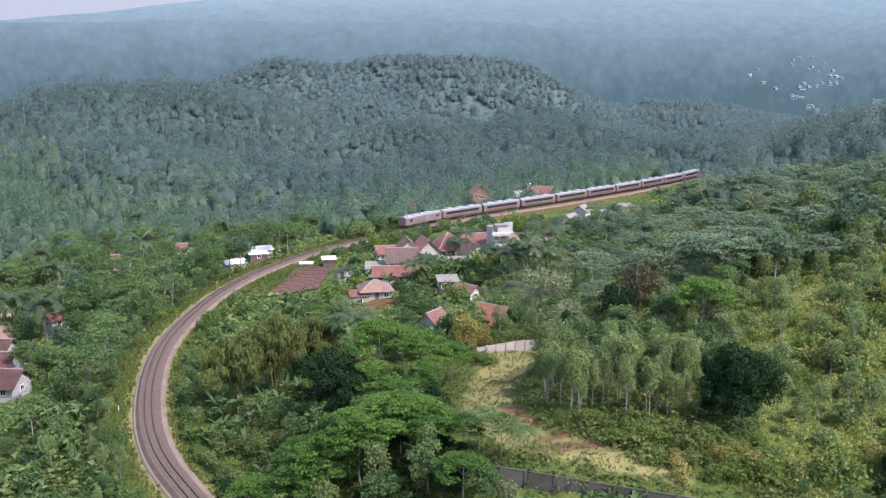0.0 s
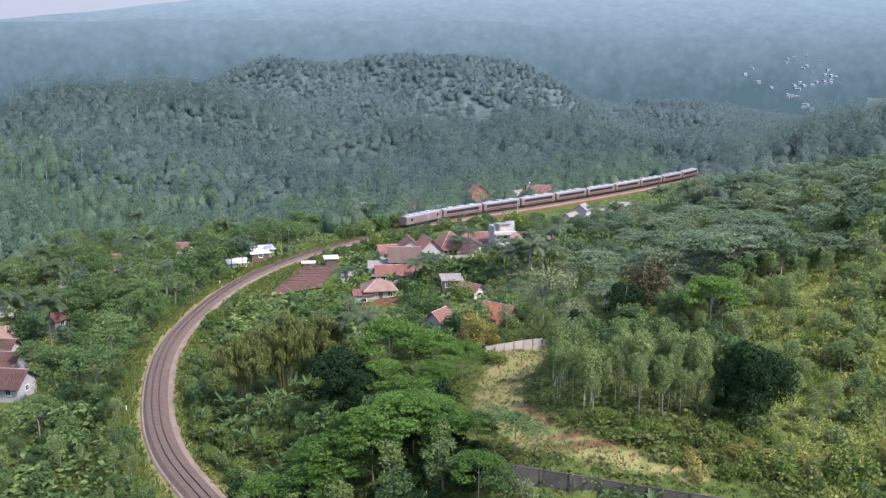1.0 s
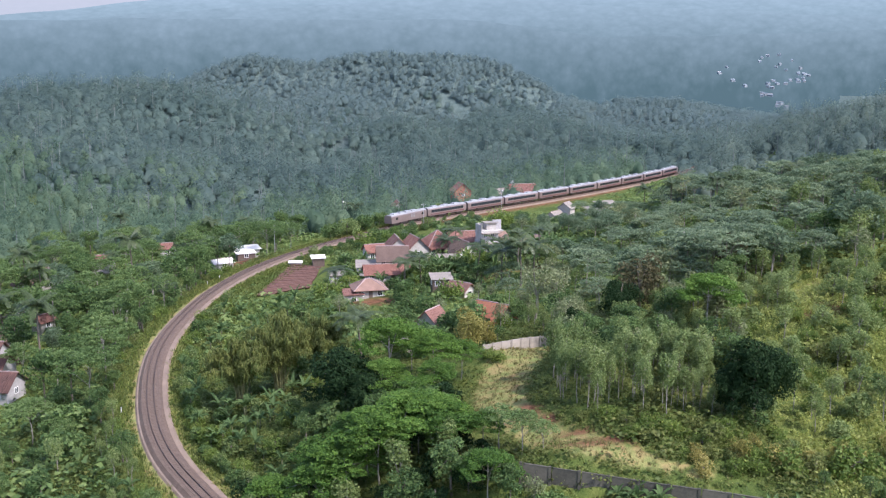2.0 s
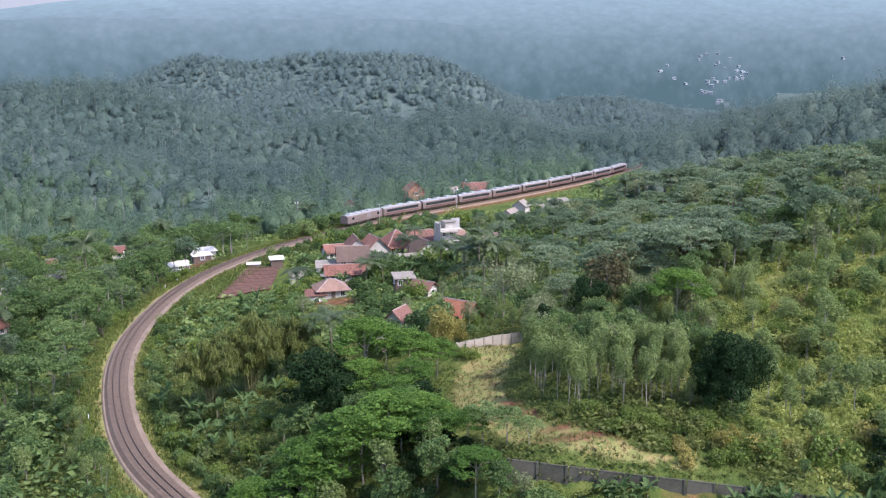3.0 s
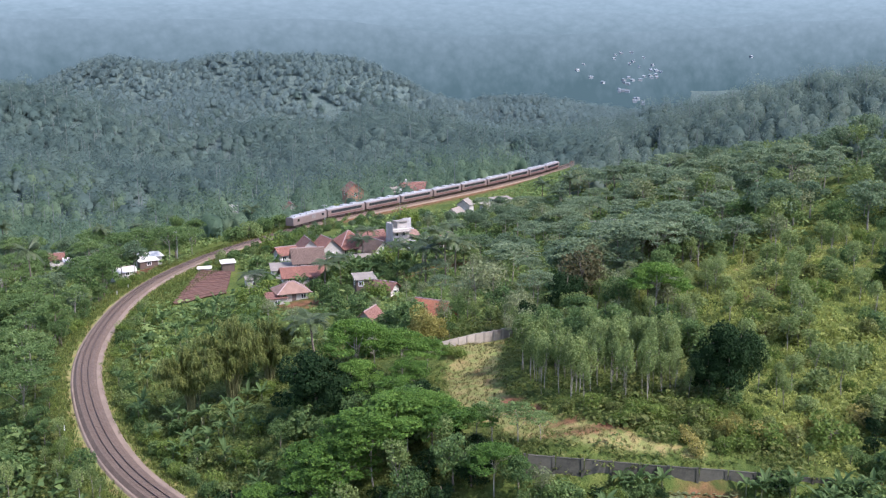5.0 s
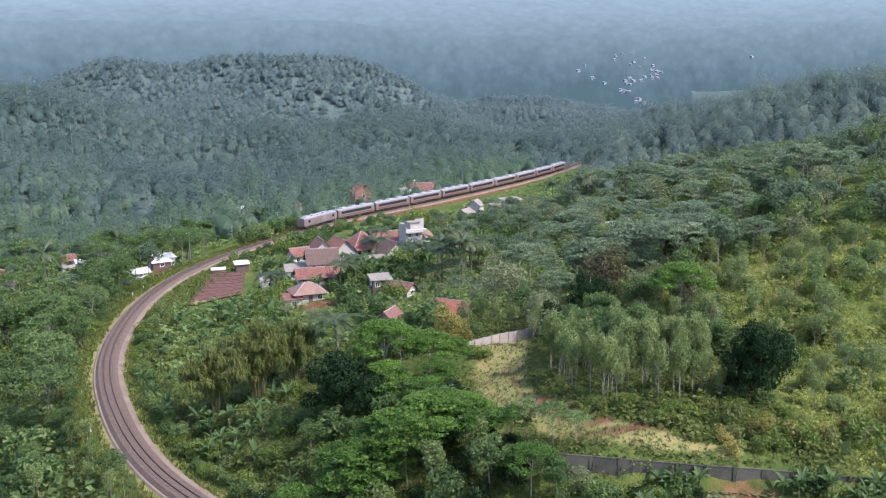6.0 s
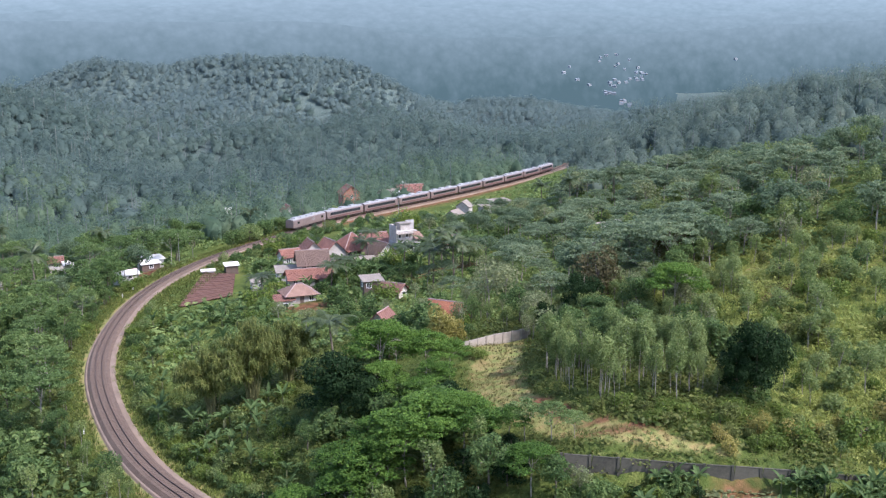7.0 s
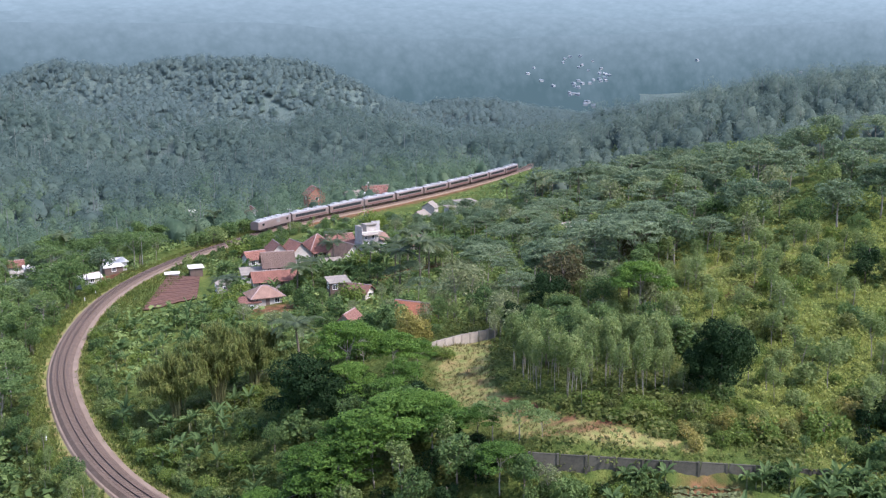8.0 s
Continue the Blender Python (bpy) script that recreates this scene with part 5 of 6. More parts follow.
for x, y, h in ((-78, 250, 16), (-81.5, 194, 14), (43, 168, 4.0), (3.5, 252, 6.5), (18, 213, 11), (14, 216, 9.5), (-14, 150, 9), (-60, 410, 12), (-62, 332, 9), (-87, 178, 10), (-26, 345, 9), (10, 234, 8), (-4, 233, 7), (15, 227, 9), (22, 222, 9), (-24, 226, 6), (27, 250, 8), (74, 300, 11), (86, 292, 12), (96, 306, 11), (83, 270, 10), (104, 282, 12), (70, 318, 9), (112, 300, 12), (-110, 262, 12), (-104, 330, 13), (-72, 318, 11), (-96, 212, 11), (-100, 246, 11), (6, 262, 7), (-8, 229, 6.5), (20, 236, 9)):
    plant_palm(x, y, h, RNG.uniform(0, 360), "palms")
for i in range(84):
    x, y = RNG.uniform(12, 31), RNG.uniform(106, 126)
    if x < 14 and y < 110:
        continue
    plant_tree("slim_tree", x, y, RNG.uniform(4.5, 8.5), RNG.uniform(0, 360), "slim trees by the lane", RNG.uniform(0.65, 1.05))
for x, y, h in ((15.5, 128, 7.0), (18, 131, 8), (21, 127, 7), (20, 137, 7), (24, 133, 7.5)):
    plant_tree("leafy_tree", x, y, h, RNG.uniform(0, 360), "trees by the lane", 0.9)
for i in range(70):
    x, y = RNG.uniform(36, 84), RNG.uniform(96, 165)
    plant_tree("slim_tree", x, y, RNG.uniform(4, 7), RNG.uniform(0, 360), "young trees on the slope", 1.3)
for i in range(95):
    x, y = RNG.uniform(16, 50), RNG.uniform(124, 162)
    if x > 38 + 0.3 * (y - 124) or y > 164 - 0.3 * x and x > 44:
        continue
    plant_tree(RNG.choice(("slim_tree", "slim_tree", "grey_tree", "leafy_tree", "grey_tree")), x, y, RNG.uniform(4.0, 7.0), RNG.uniform(0, 360), "young trees up the slope", RNG.uniform(0.8, 1.25))
for x, y, h in ((37.5, 139, 10), (41, 146, 8), (45, 156, 8), (49, 162, 7.5), (34, 146, 8), (56, 172, 9), (63, 178, 10), (71, 180, 10), (79, 176, 9), (84, 166, 8), (86, 154, 7), (88, 143, 6.5)):
    plant_tree("broad_tree" if h == 10 and x < 40 else "leafy_tree", x, y, h, x * 31.0 % 360, "trees round the clearing", 0.85)
# dark-leaved trees among these stand in for shade under the broad crowns
for i in range(14):
    x, y = RNG.uniform(-26, 0), RNG.uniform(105, 113)
    plant_tree(RNG.choice(("leafy_tree", "dark_tree", "slim_tree", "dark_tree")), x, y, RNG.uniform(3.5, 5.5), RNG.uniform(0, 360), "small trees under the broad ones", 1.0)
# rows with dark leaves added where the canopy's deep shade would lie
for i in range(16):
    plant_tree(("dark_tree", "leafy_tree", "dark_tree")[i % 3], -23 + i * 1.65, 96.5 + RNG.uniform(-2.5, 2.5), RNG.uniform(2.8, 4.2) if i % 3 != 1 else RNG.uniform(5.5, 7.5), RNG.uniform(0, 360), "trees at the wood's edge", 1.1)
for i in range(15):
    plant_tree("dark_tree" if i % 3 else "slim_tree", -24 + i * 1.85, 101.5 + RNG.uniform(-1.5, 1.5), RNG.uniform(2.6, 3.8) if i % 3 else RNG.uniform(6, 8), RNG.uniform(0, 360), "trees at the wood's edge", 1.1)
for i in range(16):
    x, y = RNG.uniform(-22, -2), RNG.uniform(112, 142)
    plant_tree(RNG.choice(("leafy_tree", "leafy_tree", "garden_shrub", "dark_tree")), x, y, RNG.uniform(4, 6.5), RNG.uniform(0, 360), "trees below the village", 1.0)


def free(x, y, margin):
    """Whether a plant may stand here: off the railway, lane, plot, houses."""
    d, side, _ = off_line(x, y, RAILWAY)
    if d[0] < 4.6 + margin:
        return False
    d, _, k = off_line(x, y, LANE_LINE)
    if d[0] < LANE_LINE[k[0], 2] + margin * 0.5:
        return False
    if -45 < x < -26 and 226 < y < 260:
        return False
    return all((x - hx) ** 2 + (y - hy) ** 2 > (r + margin * 0.6) ** 2 for hx, hy, r in HOUSES)


PLANTED = []


def grove(kinds, x0, x1, y0, y1, n, h0, h1, gap, group, wide=1.0, test=None):
    """Single trees spread over a stretch of the plan."""
    made = 0
    for _ in range(n * 12):
        x, y = RNG.uniform(x0, x1), RNG.uniform(y0, y1)
        if (test and not test(x, y)) or not free(x, y, 1.5) or any((x - a) ** 2 + (y - b) ** 2 < gap * gap for a, b in PLANTED):
            continue
        PLANTED.append((x, y))
        plant_tree(RNG.choice(kinds), x, y, RNG.uniform(h0, h1), RNG.uniform(0, 360), group, wide * RNG.uniform(0.85, 1.15))
        made += 1
        if made >= n:
            break


def west(x, y):
    d, side, _ = off_line(x, y, RAILWAY)
    return side[0] < 0 and d[0] > 8 and (y > 150 or x < -75) and not (x < -68 and 150 < y < 166)


def east_slope(x, y):
    return x > 28 + max(0, y - 235) * 0.5


grove(["leafy_tree", "feather_tree", "feather_tree", "leafy_tree", "feather_tree", "upland_tree"], -125, -42, 95, 330, 190, 7.5, 12, 4.4, "trees west of the railway", 1.0, west)
EAST = ["upland_tree", "albizia_tree", "albizia_tree", "upland_tree", "albizia_tree", "upland_tree", "slim_tree", "grey_tree", "albizia_tree", "upland_tree"]
grove(EAST, 34, 76, 166, 195, 34, 7, 11.5, 4.4, "eastern woods", 1.1, east_slope)
grove(EAST, 30, 76, 195, 330, 70, 5, 9, 4.2, "eastern woods", 1.2, east_slope)
grove(EAST, 26, 76, 272, 318, 34, 4.5, 7, 4.6, "trees near the bend", 1.2, lambda x, y: off_line(x, y, RAILWAY)[0][0] > 16 and (x > 46 or y < 296))
grove(EAST, 76, 132, 166, 330, 100, 8, 13, 4.6, "eastern woods", 1.15, east_slope)
grove(["leafy_tree", "garden_shrub", "grey_tree", "slim_tree"], -26, 30, 152, 207, 46, 3.0, 5.5, 4.0, "garden trees", 1.0)
grove(["slim_tree", "grey_tree", "albizia_tree", "grey_tree"], 12, 32, 165, 240, 18, 5.0, 7.5, 4.0, "garden trees", 1.0)
grove(["upland_tree", "garden_shrub", "slim_tree", "upland_tree"], -16, 40, 280, 330, 44, 2.2, 4.0, 2.8, "small trees below the line", 1.0)
for x, y, h in ((6.2, 101.5, 5.2), (4.0, 104.0, 5.5), (8.2, 99.4, 3.8)):
    plant_tree("feather_tree", x, y, h, x * 47.0 % 360, "trees by the lane's bend", 1.0)
grove(["garden_shrub", "leafy_tree"], -24, 30, 215, 300, 36, 2.2, 4.5, 3.5, "garden shrubs", 1.0)
grove(["leafy_tree", "garden_shrub", "leafy_tree", "slim_tree"], -80, -40, 95, 152, 34, 3.0, 6.5, 3.6, "small trees west of the railway", 1.0, lambda x, y: off_line(x, y, RAILWAY)[1][0] < 0)
grove(["green_bush", "pale_bush", "yellow_bush", "leafy_tree", "garden_shrub", "pale_bush", "green_bush"], 32, 88, 88, 166, 150, 1.4, 3.8, 2.4, "bushes on the slope", 1.0)
grove(["green_bush", "green_bush", "yellow_bush"], 13, 36, 95, 107, 34, 1.0, 2.2, 1.7, "bushes by the lane", 1.0)
grove(["green_bush", "pale_bush", "garden_shrub"], -46, -20, 112, 215, 60, 1.2, 3.0, 2.6, "bushes by the railway", 1.0)
for k in range(40, 190, 2):
    px, py = RAILWAY[k]
    tx, ty = RAILWAY[k + 1] - RAILWAY[k]
    o = RNG.uniform(4.6, 6.8)
    if py > 88:
        plant_tree(RNG.choice(("green_bush", "garden_shrub", "pale_bush")), px + ty * o, py - tx * o, RNG.uniform(1.0, 2.8), RNG.uniform(0, 360), "bushes along the inner verge", RNG.uniform(0.7, 1.1))
for k in range(70, 300, 2):
    px, py = RAILWAY[k]
    tx, ty = RAILWAY[k + 1] - RAILWAY[k]
    o = -RNG.uniform(5.2, 9.5)
    if 104 < py < 250 and free(px + ty * o, py - tx * o, 0.2):
        tall = RNG.random() < 0.35
        plant_tree(RNG.choice(("leafy_tree", "slim_tree")) if tall else RNG.choice(("green_bush", "garden_shrub", "yellow_bush", "green_bush")), px + ty * o, py - tx * o, RNG.uniform(3.0, 5.5) if tall else RNG.uniform(1.0, 2.6), RNG.uniform(0, 360), "bushes along the outer verge", RNG.uniform(0.8, 1.2))
for k in range(232, 330, 2):
    px, py = RAILWAY[k]
    tx, ty = RAILWAY[k + 1] - RAILWAY[k]
    for sg in (-1, 1):
        o = sg * RNG.uniform(5.0, 11.0)
        if (sg > 0 or py > 298) and free(px + ty * o, py - tx * o, 0.2):
            plant_tree(RNG.choice(("garden_shrub", "leafy_tree", "pale_bush", "garden_shrub", "slim_tree")), px + ty * o, py - tx * o, RNG.uniform(1.5, 3.2) if sg > 0 else RNG.uniform(2.5, 5.0), RNG.uniform(0, 360), "shrubs along the far railway", RNG.uniform(0.8, 1.2))
grove(["garden_shrub", "leafy_tree", "garden_shrub", "green_bush", "upland_tree"], 40, 66, 80, 93, 46, 2.0, 4.2, 1.9, "shrubs at the foot of the slope", 1.1)
BR = random.Random(21)


def bananas(x0, x1, y0, y1, n, group, s0=0.9, s1=1.4):
    for _ in range(n):
        x, y = BR.uniform(x0, x1), BR.uniform(y0, y1)
        if free(x, y, 0.6) and not (19 < x < 30 and 85.5 < y < 93):
            plant_banana(x, y, BR.uniform(s0, s1), BR, group)


bananas(-44, -22, 114, 145, 66, "bananas by the railway", 0.55, 1.0)
bananas(-47, -28, 145, 215, 40, "bananas by the railway", 0.6, 1.1)
bananas(6, 42, 81, 90, 26, "bananas below the wall", 0.6, 0.95)
for i in range(34):
    x = 5 + i * 1.1 + BR.uniform(-0.6, 0.6)
    y = 94.4 - 0.2 * (x - 9.2) - BR.uniform(1.1, 3.2)
    if 19.5 < x < 29.5:
        continue
    plant_tree(BR.choice(("garden_shrub", "green_bush", "dark_tree", "garden_shrub")), x, y, BR.uniform(1.4, 3.0), BR.uniform(0, 360), "bushes below the block wall", BR.uniform(0.7, 1.2))
bananas(-8, 4, 226, 245, 20, "village bananas")
bananas(16, 34, 246, 262, 26, "village bananas")


VILLAGE_TREES = [(-22, 236, 4), (-21, 229, 3.5), (-6.5, 232, 4), (-3, 238, 4.5), (4, 240, 4), (9, 243, 4.5), (12.5, 247, 3.5), (-3, 226, 4), (6, 227, 4.5), (10, 222, 5),
                 (-8, 212, 4.5), (-4, 211, 4), (2.5, 211, 4.5), (0, 215.5, 2.6), (3.5, 216, 2.4), (-23, 210, 4), (-25, 217, 4.5), (-20, 283, 5.5), (-16, 287, 6), (-12.5, 281, 5), (12, 297, 5), (22, 301, 6),
                 (28, 310, 5), (7, 168.5, 3.0), (10.5, 169, 3.4), (13, 172, 5), (3.5, 172, 5.5), (-3.5, 174.5, 3.2), (0.5, 176, 3.8), (-7, 178, 5)]
for x, y, h in VILLAGE_TREES:
    plant_tree(RNG.choice(("leafy_tree", "leafy_tree", "garden_shrub", "green_bush")), x, y, h * RNG.uniform(0.9, 1.15), RNG.uniform(0, 360), "trees between the houses")
bananas(-24, 14, 222, 262, 30, "village bananas", 0.8, 1.2)
bananas(8, 30, 232, 262, 24, "village bananas", 0.9, 1.4)


# ---- woods, scrub and grass, beyond counting ----
def spread(rng, x0, x1, y0, y1, gap):
    gx, gy = np.meshgrid(np.arange(x0, x1, gap), np.arange(y0, y1, gap))
    return (gx + rng.uniform(-0.45, 0.45, gx.shape) * gap).ravel(), (gy + rng.uniform(-0.45, 0.45, gy.shape) * gap).ravel()


def patch(x, y, s=0.02):
    return 0.5 + 0.5 * np.sin(x * s * 1.3 + 2 * np.sin(y * s * 0.9)) * np.sin(y * s * 1.1 + 1.7 * np.sin(x * s * 0.7))


def house_gap(x, y, extra):
    ok = np.ones(len(x), bool)
    for hx, hy, r in HOUSES:
        ok &= (x - hx) ** 2 + (y - hy) ** 2 > (r + extra) ** 2
    return ok


def wood(name, label, material, x0, x1, y0, y1, gap, h0, h1, wide, seed, keep, n=70, size=0.85, loose=0.3, low=0.27, stems=0.3, vary=0.26, lift=0.6, core=0.78):
    """A wood in two parts of the setting: the leaves, and the stems that show between them."""
    rng = np.random.default_rng(seed)
    x, y = spread(rng, x0, x1, y0, y1, gap)
    ok = keep(x, y) & house_gap(x, y, 1.5)
    x, y = x[ok], y[ok]
    z = ground_z(x, y)
    h = h0 + (h1 - h0) * rng.uniform(0, 1, len(x)) ** 1.6
    h *= (0.8 + 0.4 * patch(x, y, 0.05))
    tint = np.clip(-0.05 + 0.55 * patch(x, y, 0.028) + 0.4 * patch(x + 40, y, 0.09) + rng.normal(0, vary, len(x)), 0, 1.1)
    temps = [crown_template(seed * 10 + i, 0.42, 1 - low, n, size / 12.0, 0.8, low, loose, 3, 0.9, core) for i in range(10)]
    rows = np.stack([x, y, z - 0.3, h * wide, h, tint], 1)
    tagged(new(name, scatter_mesh(name, temps, rows, material, seed, 0.45, lift)), label, "woodland", kind="stuff")
    some = rows[rng.uniform(0, 1, len(x)) < stems]
    some[:, 3] = some[:, 4]
    temps = [stem_template(seed + i, 0.8, 0.014) for i in range(6)]
    tagged(new("tree_stems", scatter_mesh("tree_stems", temps, some, STEM_HAZY, seed + 1)), "slender stems within the woods, paled by painted haze", "woodland", kind="stuff")


def beyond(x, y):
    d, side, _ = off_line(x, y, RAILWAY)
    return (side < 0) & (d > 9) & ((y > 330) | (x < -125))


def hill_side(x, y):
    d, side, _ = off_line(x, y, RAILWAY)
    return (d > 9) & (x > -0.46 * y - 30) & (x < 0.68 * y)


def mingled(x, y, at, depth):
    """Whether a tree stands beyond an uneven border across the valley, where two painted haze tones mingle."""
    h = np.modf(np.abs(np.sin(x * 12.9898 + y * 78.233)) * 43758.5453)[0]
    return y > at + 40 * np.sin(x * 0.017) + depth * (h - 0.5)


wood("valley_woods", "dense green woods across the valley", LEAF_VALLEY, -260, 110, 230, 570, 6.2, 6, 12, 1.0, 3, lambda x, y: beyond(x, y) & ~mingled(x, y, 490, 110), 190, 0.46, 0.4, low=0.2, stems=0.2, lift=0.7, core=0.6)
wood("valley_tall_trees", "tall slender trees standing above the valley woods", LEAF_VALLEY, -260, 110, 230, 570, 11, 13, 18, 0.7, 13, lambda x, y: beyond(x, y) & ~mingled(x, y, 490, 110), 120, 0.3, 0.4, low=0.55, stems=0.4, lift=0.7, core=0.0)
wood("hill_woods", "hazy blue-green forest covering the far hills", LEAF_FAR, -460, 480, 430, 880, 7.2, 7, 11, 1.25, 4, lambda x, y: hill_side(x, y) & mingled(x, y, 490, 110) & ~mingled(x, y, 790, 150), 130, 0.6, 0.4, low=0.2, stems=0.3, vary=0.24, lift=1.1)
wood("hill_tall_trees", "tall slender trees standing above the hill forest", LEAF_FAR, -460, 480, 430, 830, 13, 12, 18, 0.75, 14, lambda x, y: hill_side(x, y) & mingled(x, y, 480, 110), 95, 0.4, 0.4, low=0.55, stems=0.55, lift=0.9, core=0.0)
wood("crest_woods", "forest along the hill crest, haze put into its pale blue-green", LEAF_CREST, -520, 640, 700, 1060, 7.4, 7, 10, 1.2, 6, lambda x, y: hill_side(x, y) & mingled(x, y, 790, 150), 64, 0.85, 0.3, low=0.15, stems=0.1, vary=0.16, lift=4.0, core=0.62)
wood("east_woods", "thick dark haze-tinted woods on the eastern hill", LEAF_EAST, 40, 400, 170, 480, 6.4, 7, 12, 1.0, 5, lambda x, y: ((x > 130) | ((y > 330) & (x > 78 + 0.5 * (y - 330)))) & (x < 0.85 * y), 200, 0.42, 0.4, low=0.25, lift=0.7, core=0.65)
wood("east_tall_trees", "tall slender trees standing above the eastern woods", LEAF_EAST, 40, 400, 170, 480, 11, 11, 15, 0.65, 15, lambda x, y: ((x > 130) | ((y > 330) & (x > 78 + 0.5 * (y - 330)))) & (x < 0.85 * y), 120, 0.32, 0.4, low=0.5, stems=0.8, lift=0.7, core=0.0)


def scrub(name, label, material, x0, x1, y0, y1, gap, s0, s1, seed, keep, n=12, size=0.33):
    rng = np.random.default_rng(seed)
    x, y = spread(rng, x0, x1, y0, y1, gap)
    d, side, _ = off_line(x, y, RAILWAY)
    dl, _, k = off_line(x, y, LANE_LINE)
    ok = (d > 4.4) & (dl > LANE_LINE[k, 2] * 0.95) & house_gap(x, y, 0.2) & ~((x > -45) & (x < -26) & (y > 226) & (y < 260)) & keep(x, y, d)
    x, y = x[ok], y[ok]
    s = rng.uniform(s0, s1, len(x)) * (0.6 + 0.8 * patch(x, y, 0.11)) * np.clip((d[ok] - 3.0) / 6, 0.35, 1)
    tint = np.clip(0.2 + 0.6 * patch(x, y, 0.07) + rng.normal(0, 0.15, len(x)), 0, 1)
    temps = [crown_template(seed * 10 + i, 1.0, 1.1, n, size, 0.9) for i in range(8)]
    me = scatter_mesh(name, temps, np.stack([x, y, ground_z(x, y) - 0.15, s, s, tint], 1), material, seed)
    return tagged(new(name, me), label, "scrub", kind="stuff")


scrub("scrub", "tangled green scrub and tall weeds", LEAF_SHRUB, -70, 36, 78, 175, 1.15, 0.6, 1.3, 31, lambda x, y, d: ((d > 5.5) | (patch(x, y, 0.5) > 0.5)) & ~((x > 19) & (x < 30) & (y > 85) & (y < 92.5)), 34, 0.165)
scrub("slope_scrub", "sunny yellow-green weeds and low scrub on the slope", LEAF_SLOPE, 32, 110, 78, 182, 1.2, 0.6, 1.25, 33, lambda x, y, d: x + 2.5 * np.sin(y * 0.4) > 35, 32, 0.165)
scrub("undergrowth", "green undergrowth below the trees", LEAF_MID, -130, 200, 90, 410, 2.5, 0.9, 2.0, 32, lambda x, y, d: ((y > 170) | (x < -45) | (x > 100)) & (np.abs(x) < 0.6 * y) & ((d > 22) | (y < 285)), 12, 0.28)


def grass(name, label, x0, x1, y0, y1, gap, seed, keep, leaf=LEAF_SHRUB, s0=0.7, s1=1.5):
    """Blades in tufts along the verges and the lane."""
    rng = np.random.default_rng(seed)
    x, y = spread(rng, x0, x1, y0, y1, gap)
    d, side, _ = off_line(x, y, RAILWAY)
    dl, _, k = off_line(x, y, LANE_LINE)
    ok = keep(x, y, d, dl / LANE_LINE[k, 2]) & (d > 2.35 + 0.9 * patch(x, y, 1.3))
    x, y = x[ok], y[ok]
    temps = []
    for i in range(6):
        r = random.Random(seed + i)
        v, f = [], []
        for j in range(9):
            a, q, h = r.uniform(0, 6.28), r.uniform(0, 0.3), r.uniform(0.25, 0.6)
            bx, by, w = q * math.cos(a), q * math.sin(a), 0.05
            lx, ly = bx + 0.35 * h * math.cos(a), by + 0.35 * h * math.sin(a)
            n = len(v)
            v += [(bx - w * math.sin(a), by + w * math.cos(a), 0), (bx + w * math.sin(a), by - w * math.cos(a), 0), (lx, ly, h), (lx - 0.02, ly, h * 0.97)]
            f.append((n, n + 1, n + 2, n + 3))
        temps.append((np.array(v, np.float32), np.array(f, np.int32)))
    s = rng.uniform(s0, s1, len(x))
    tint = np.clip(0.35 + 0.5 * patch(x, y, 0.3) + rng.normal(0, 0.15, len(x)), 0, 1)
    me = scatter_mesh(name, temps, np.stack([x, y, ground_z(x, y) - 0.05, s, s, tint], 1), leaf, seed)
    return tagged(new(name, me), label, "grass", kind="stuff")


grass("verge_grass", "rough bright green grass along the railway verges", -72, 0, 95, 330, 0.62, 41, lambda x, y, d, l: d < 10.5)
grass("verge_turf", "short bright green turf beside the railway bed", -66, 6, 92, 300, 0.5, 51, lambda x, y, d, l: (d < 5.8) & (d > 2.9), LEAF_BUSH, 0.5, 1.0)
BANK = even_line(np.array([(8.0, 115), (8.4, 112), (10.2, 108.2), (13, 104.8), (17.5, 101.4), (20, 100.4)]), 0.5)
grass("lane_grass", "dry yellow-green grass over the lane", 0, 45, 88, 152, 0.5, 47, lambda x, y, d, l: (l < 1.1) & (np.modf(np.abs(np.sin(x * 127.1 + y * 311.7)) * 437.5)[0] < 0.5) & (off_line(x, y, BANK)[0] > 1.5), LEAF_DRY, 0.5, 1.0)
grass("slope_grass", "tall yellow-green grass among the weeds on the slope", 34, 96, 92, 172, 0.95, 49, lambda x, y, d, l: (x + 2.5 * np.sin(y * 0.4) > 35) & (patch(x, y, 0.16) > 0.35), LEAF_SLOPE, 0.9, 1.7)

# trees that hide the wall's end
for x, y, h, kind in ((4.2, 93.0, 6.0, "leafy_tree"), (6.4, 92.4, 4.6, "grey_tree"), (2.0, 94.5, 6.5, "broad_tree"), (7.8, 91.6, 3.2, "garden_shrub")):
    plant_tree(kind, x, y, h, x * 53.0 % 360, "trees below the block wall", 0.9)

# dark shrubs at the foot of the slope
for x, y, h in ((47, 97, 3.2), (50, 100, 3.8), (53, 96.5, 3.0), (56, 102, 4.2), (60, 105, 4.0), (64, 111, 4.6), (45, 94, 2.6), (68, 116, 4.0), (49, 96, 3.4), (51.5, 98.5, 3.6), (48.5, 92.5, 2.8), (54, 93, 3.2), (58, 97.5, 3.8), (62, 101, 4.0), (76, 138, 4.5), (80, 143, 5.0)):
    plant_tree("dark_tree", x, y, h, x * 37.0 % 360, "dark shrubs on the slope", 1.1)


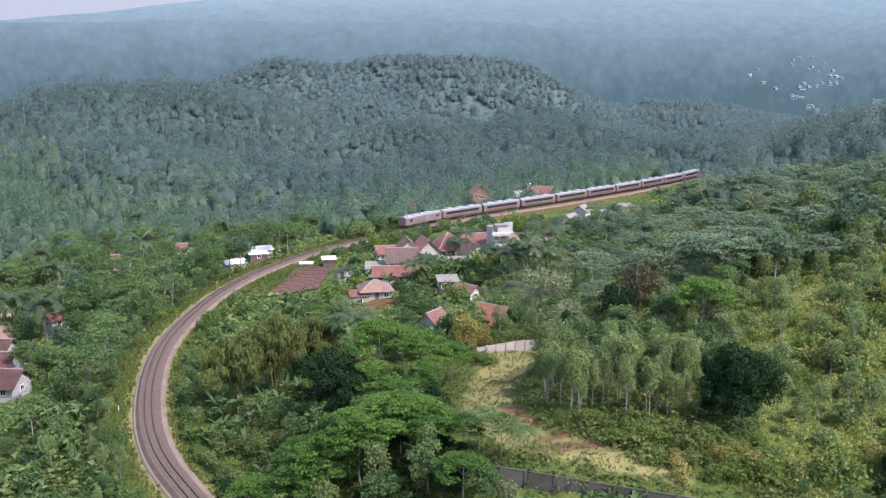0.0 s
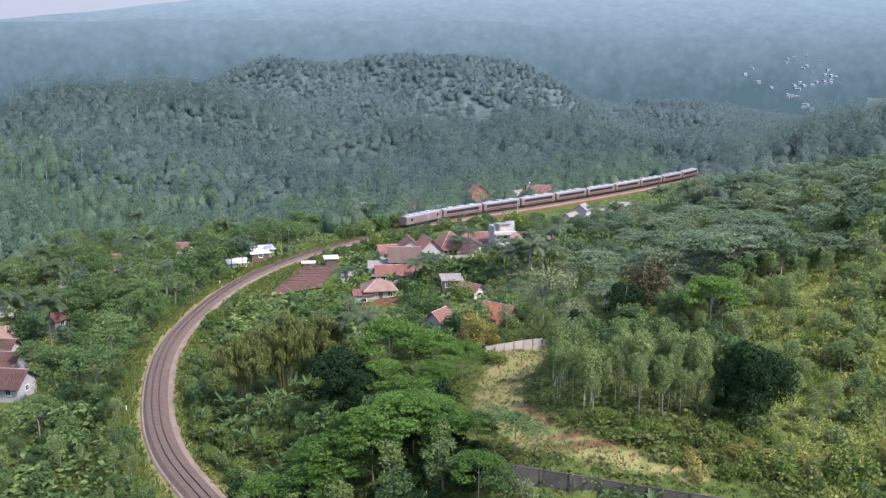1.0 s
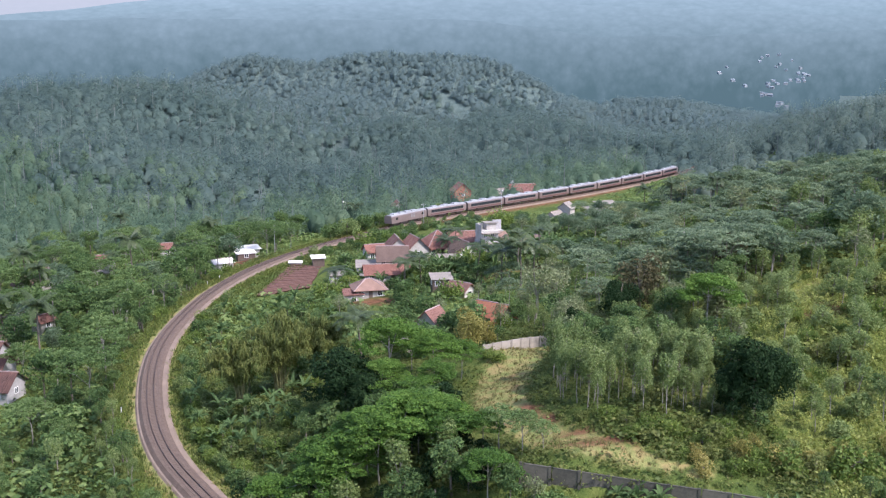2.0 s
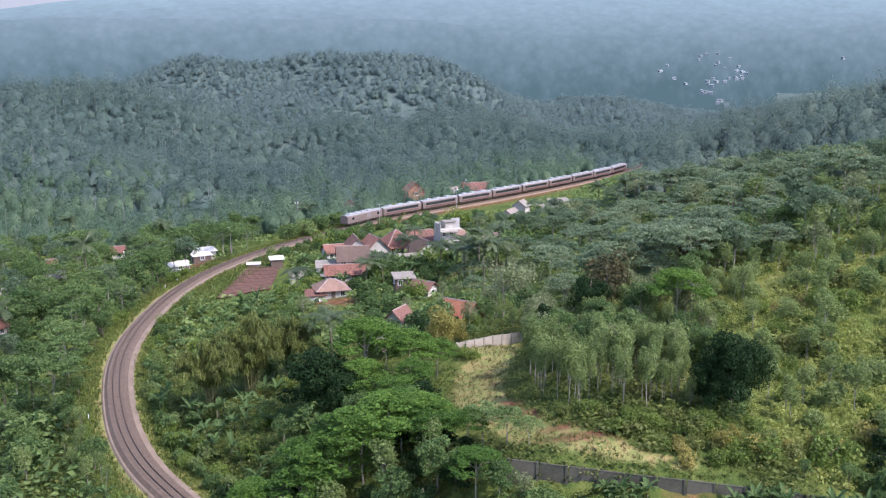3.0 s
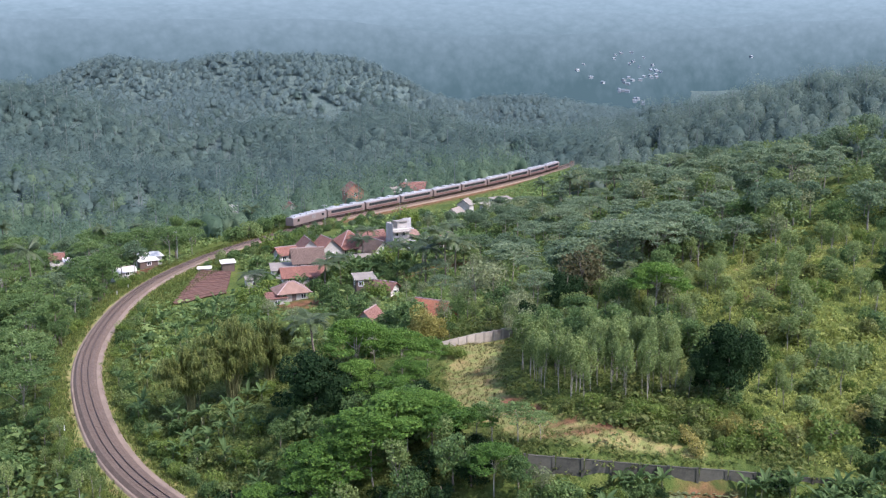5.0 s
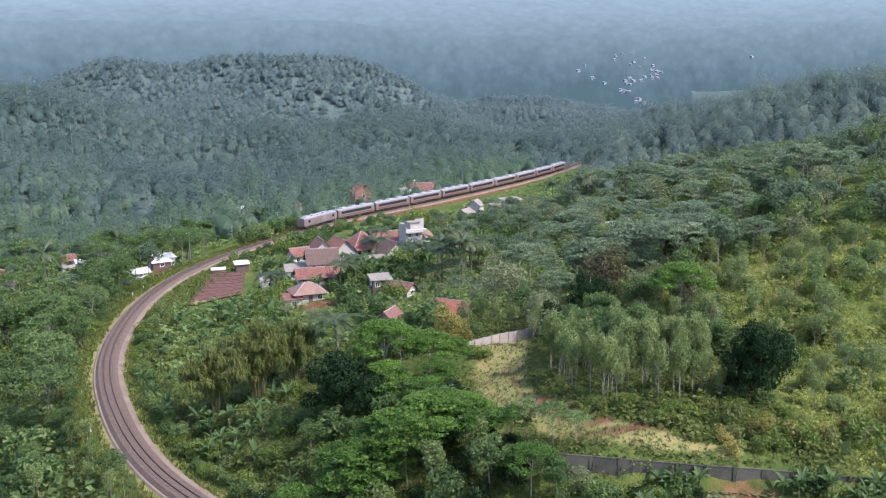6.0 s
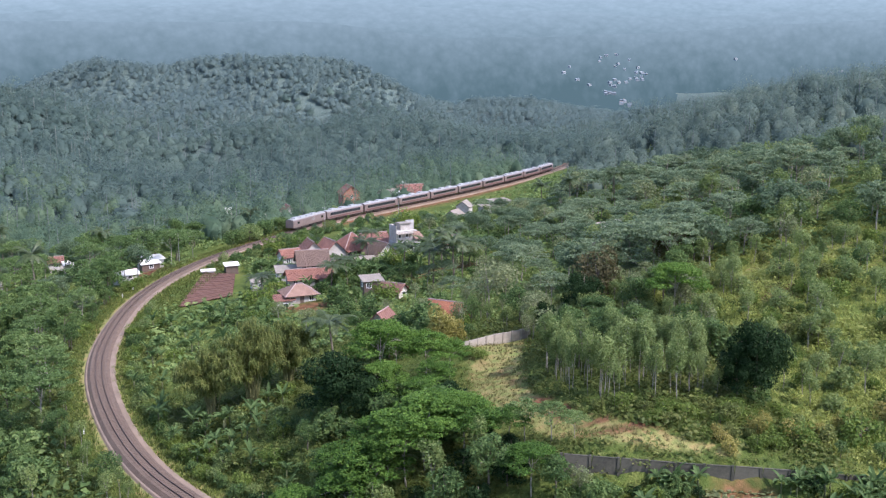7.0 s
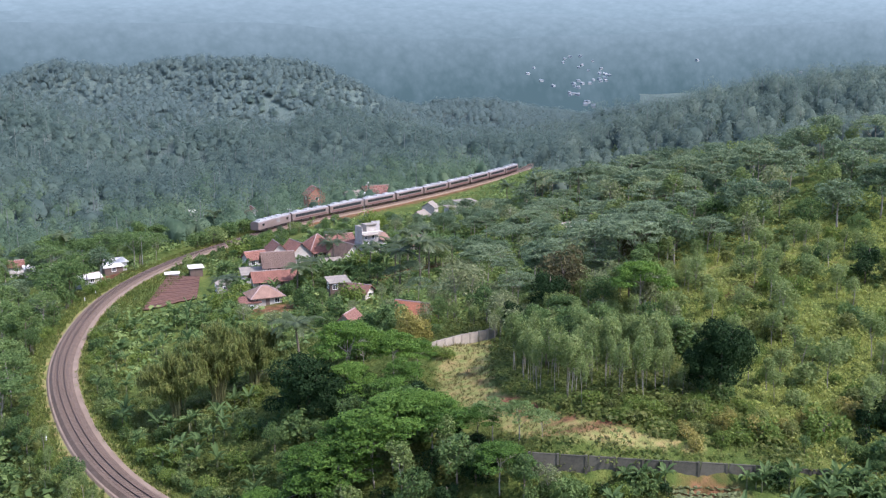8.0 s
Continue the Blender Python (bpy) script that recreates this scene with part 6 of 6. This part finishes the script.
# dark trees in the hollows of the slope and beside the panel wall
for x, y, h, w in ((51.5, 97.5, 5.0, 1.2), (54.5, 99.5, 5.2, 1.1), (57.5, 97.0, 4.6, 1.2), (19.2, 146.5, 6.6, 0.55), (20.3, 144.0, 5.0, 0.7)):
    plant_tree("mango_tree", x, y, h, x * 41.0 % 360, "", w)
plant_tree("green_bush", 6.6, 138.5, 1.7, 40, "", 1.3)
plant_tree("green_bush", 5.4, 140.5, 1.5, 140, "", 1.2)
for i in range(22):
    x = BR.uniform(14.8, 19.3) if i % 3 == 0 else BR.uniform(27, 41)
    plant_banana(x, 94.4 - 0.2 * (x - 9.2) - BR.uniform(1.0, 2.2), BR.uniform(0.55, 0.85), BR, "bananas below the wall")

# rows of vegetables on the terrace below the block wall
def vegetable_mesh(seed):
    """A low rosette of broad curled leaves."""
    rng = random.Random(seed)
    s = Shape()
    for i in range(11):
        a, L, w, rise = i * 2.4, rng.uniform(0.26, 0.42), rng.uniform(0.1, 0.16), rng.uniform(0.35, 1.1)
        u = Vector((math.cos(a), math.sin(a), 0))
        q = Vector((-u.y, u.x, 0)) * w
        rows = [u * L * t + Vector((0, 0, L * rise * t * (1.25 - 0.75 * t))) for t in (0.0, 0.5, 1.0)]
        s.add([rows[0] - q * 0.3, rows[0] + q * 0.3, rows[1] - q, rows[1] + q, rows[2] - q * 0.6, rows[2] + q * 0.6], [(0, 1, 3, 2), (2, 3, 5, 4)])
    return s.mesh("leaves", LEAF_GREY)


VEGETABLES = [vegetable_mesh(k) for k in range(4)]
for row in range(6):
    for k in range(10):
        x = 19.8 + 0.72 * k + BR.uniform(-0.1, 0.1)
        y = 91.4 - 0.2 * (x - 19.8) - 0.85 * row + BR.uniform(-0.08, 0.08)
        ob = thing("vegetable_plant", pose(x, y, ground_z(x, y), 0, 0, BR.uniform(0, 360)) @ Matrix.Scale(BR.uniform(1.2, 1.7), 4), "low grey-green vegetable plant in a tilled row", "vegetable plant", "vegetable rows")
        part("leaves", BR.choice(VEGETABLES), None, ob)
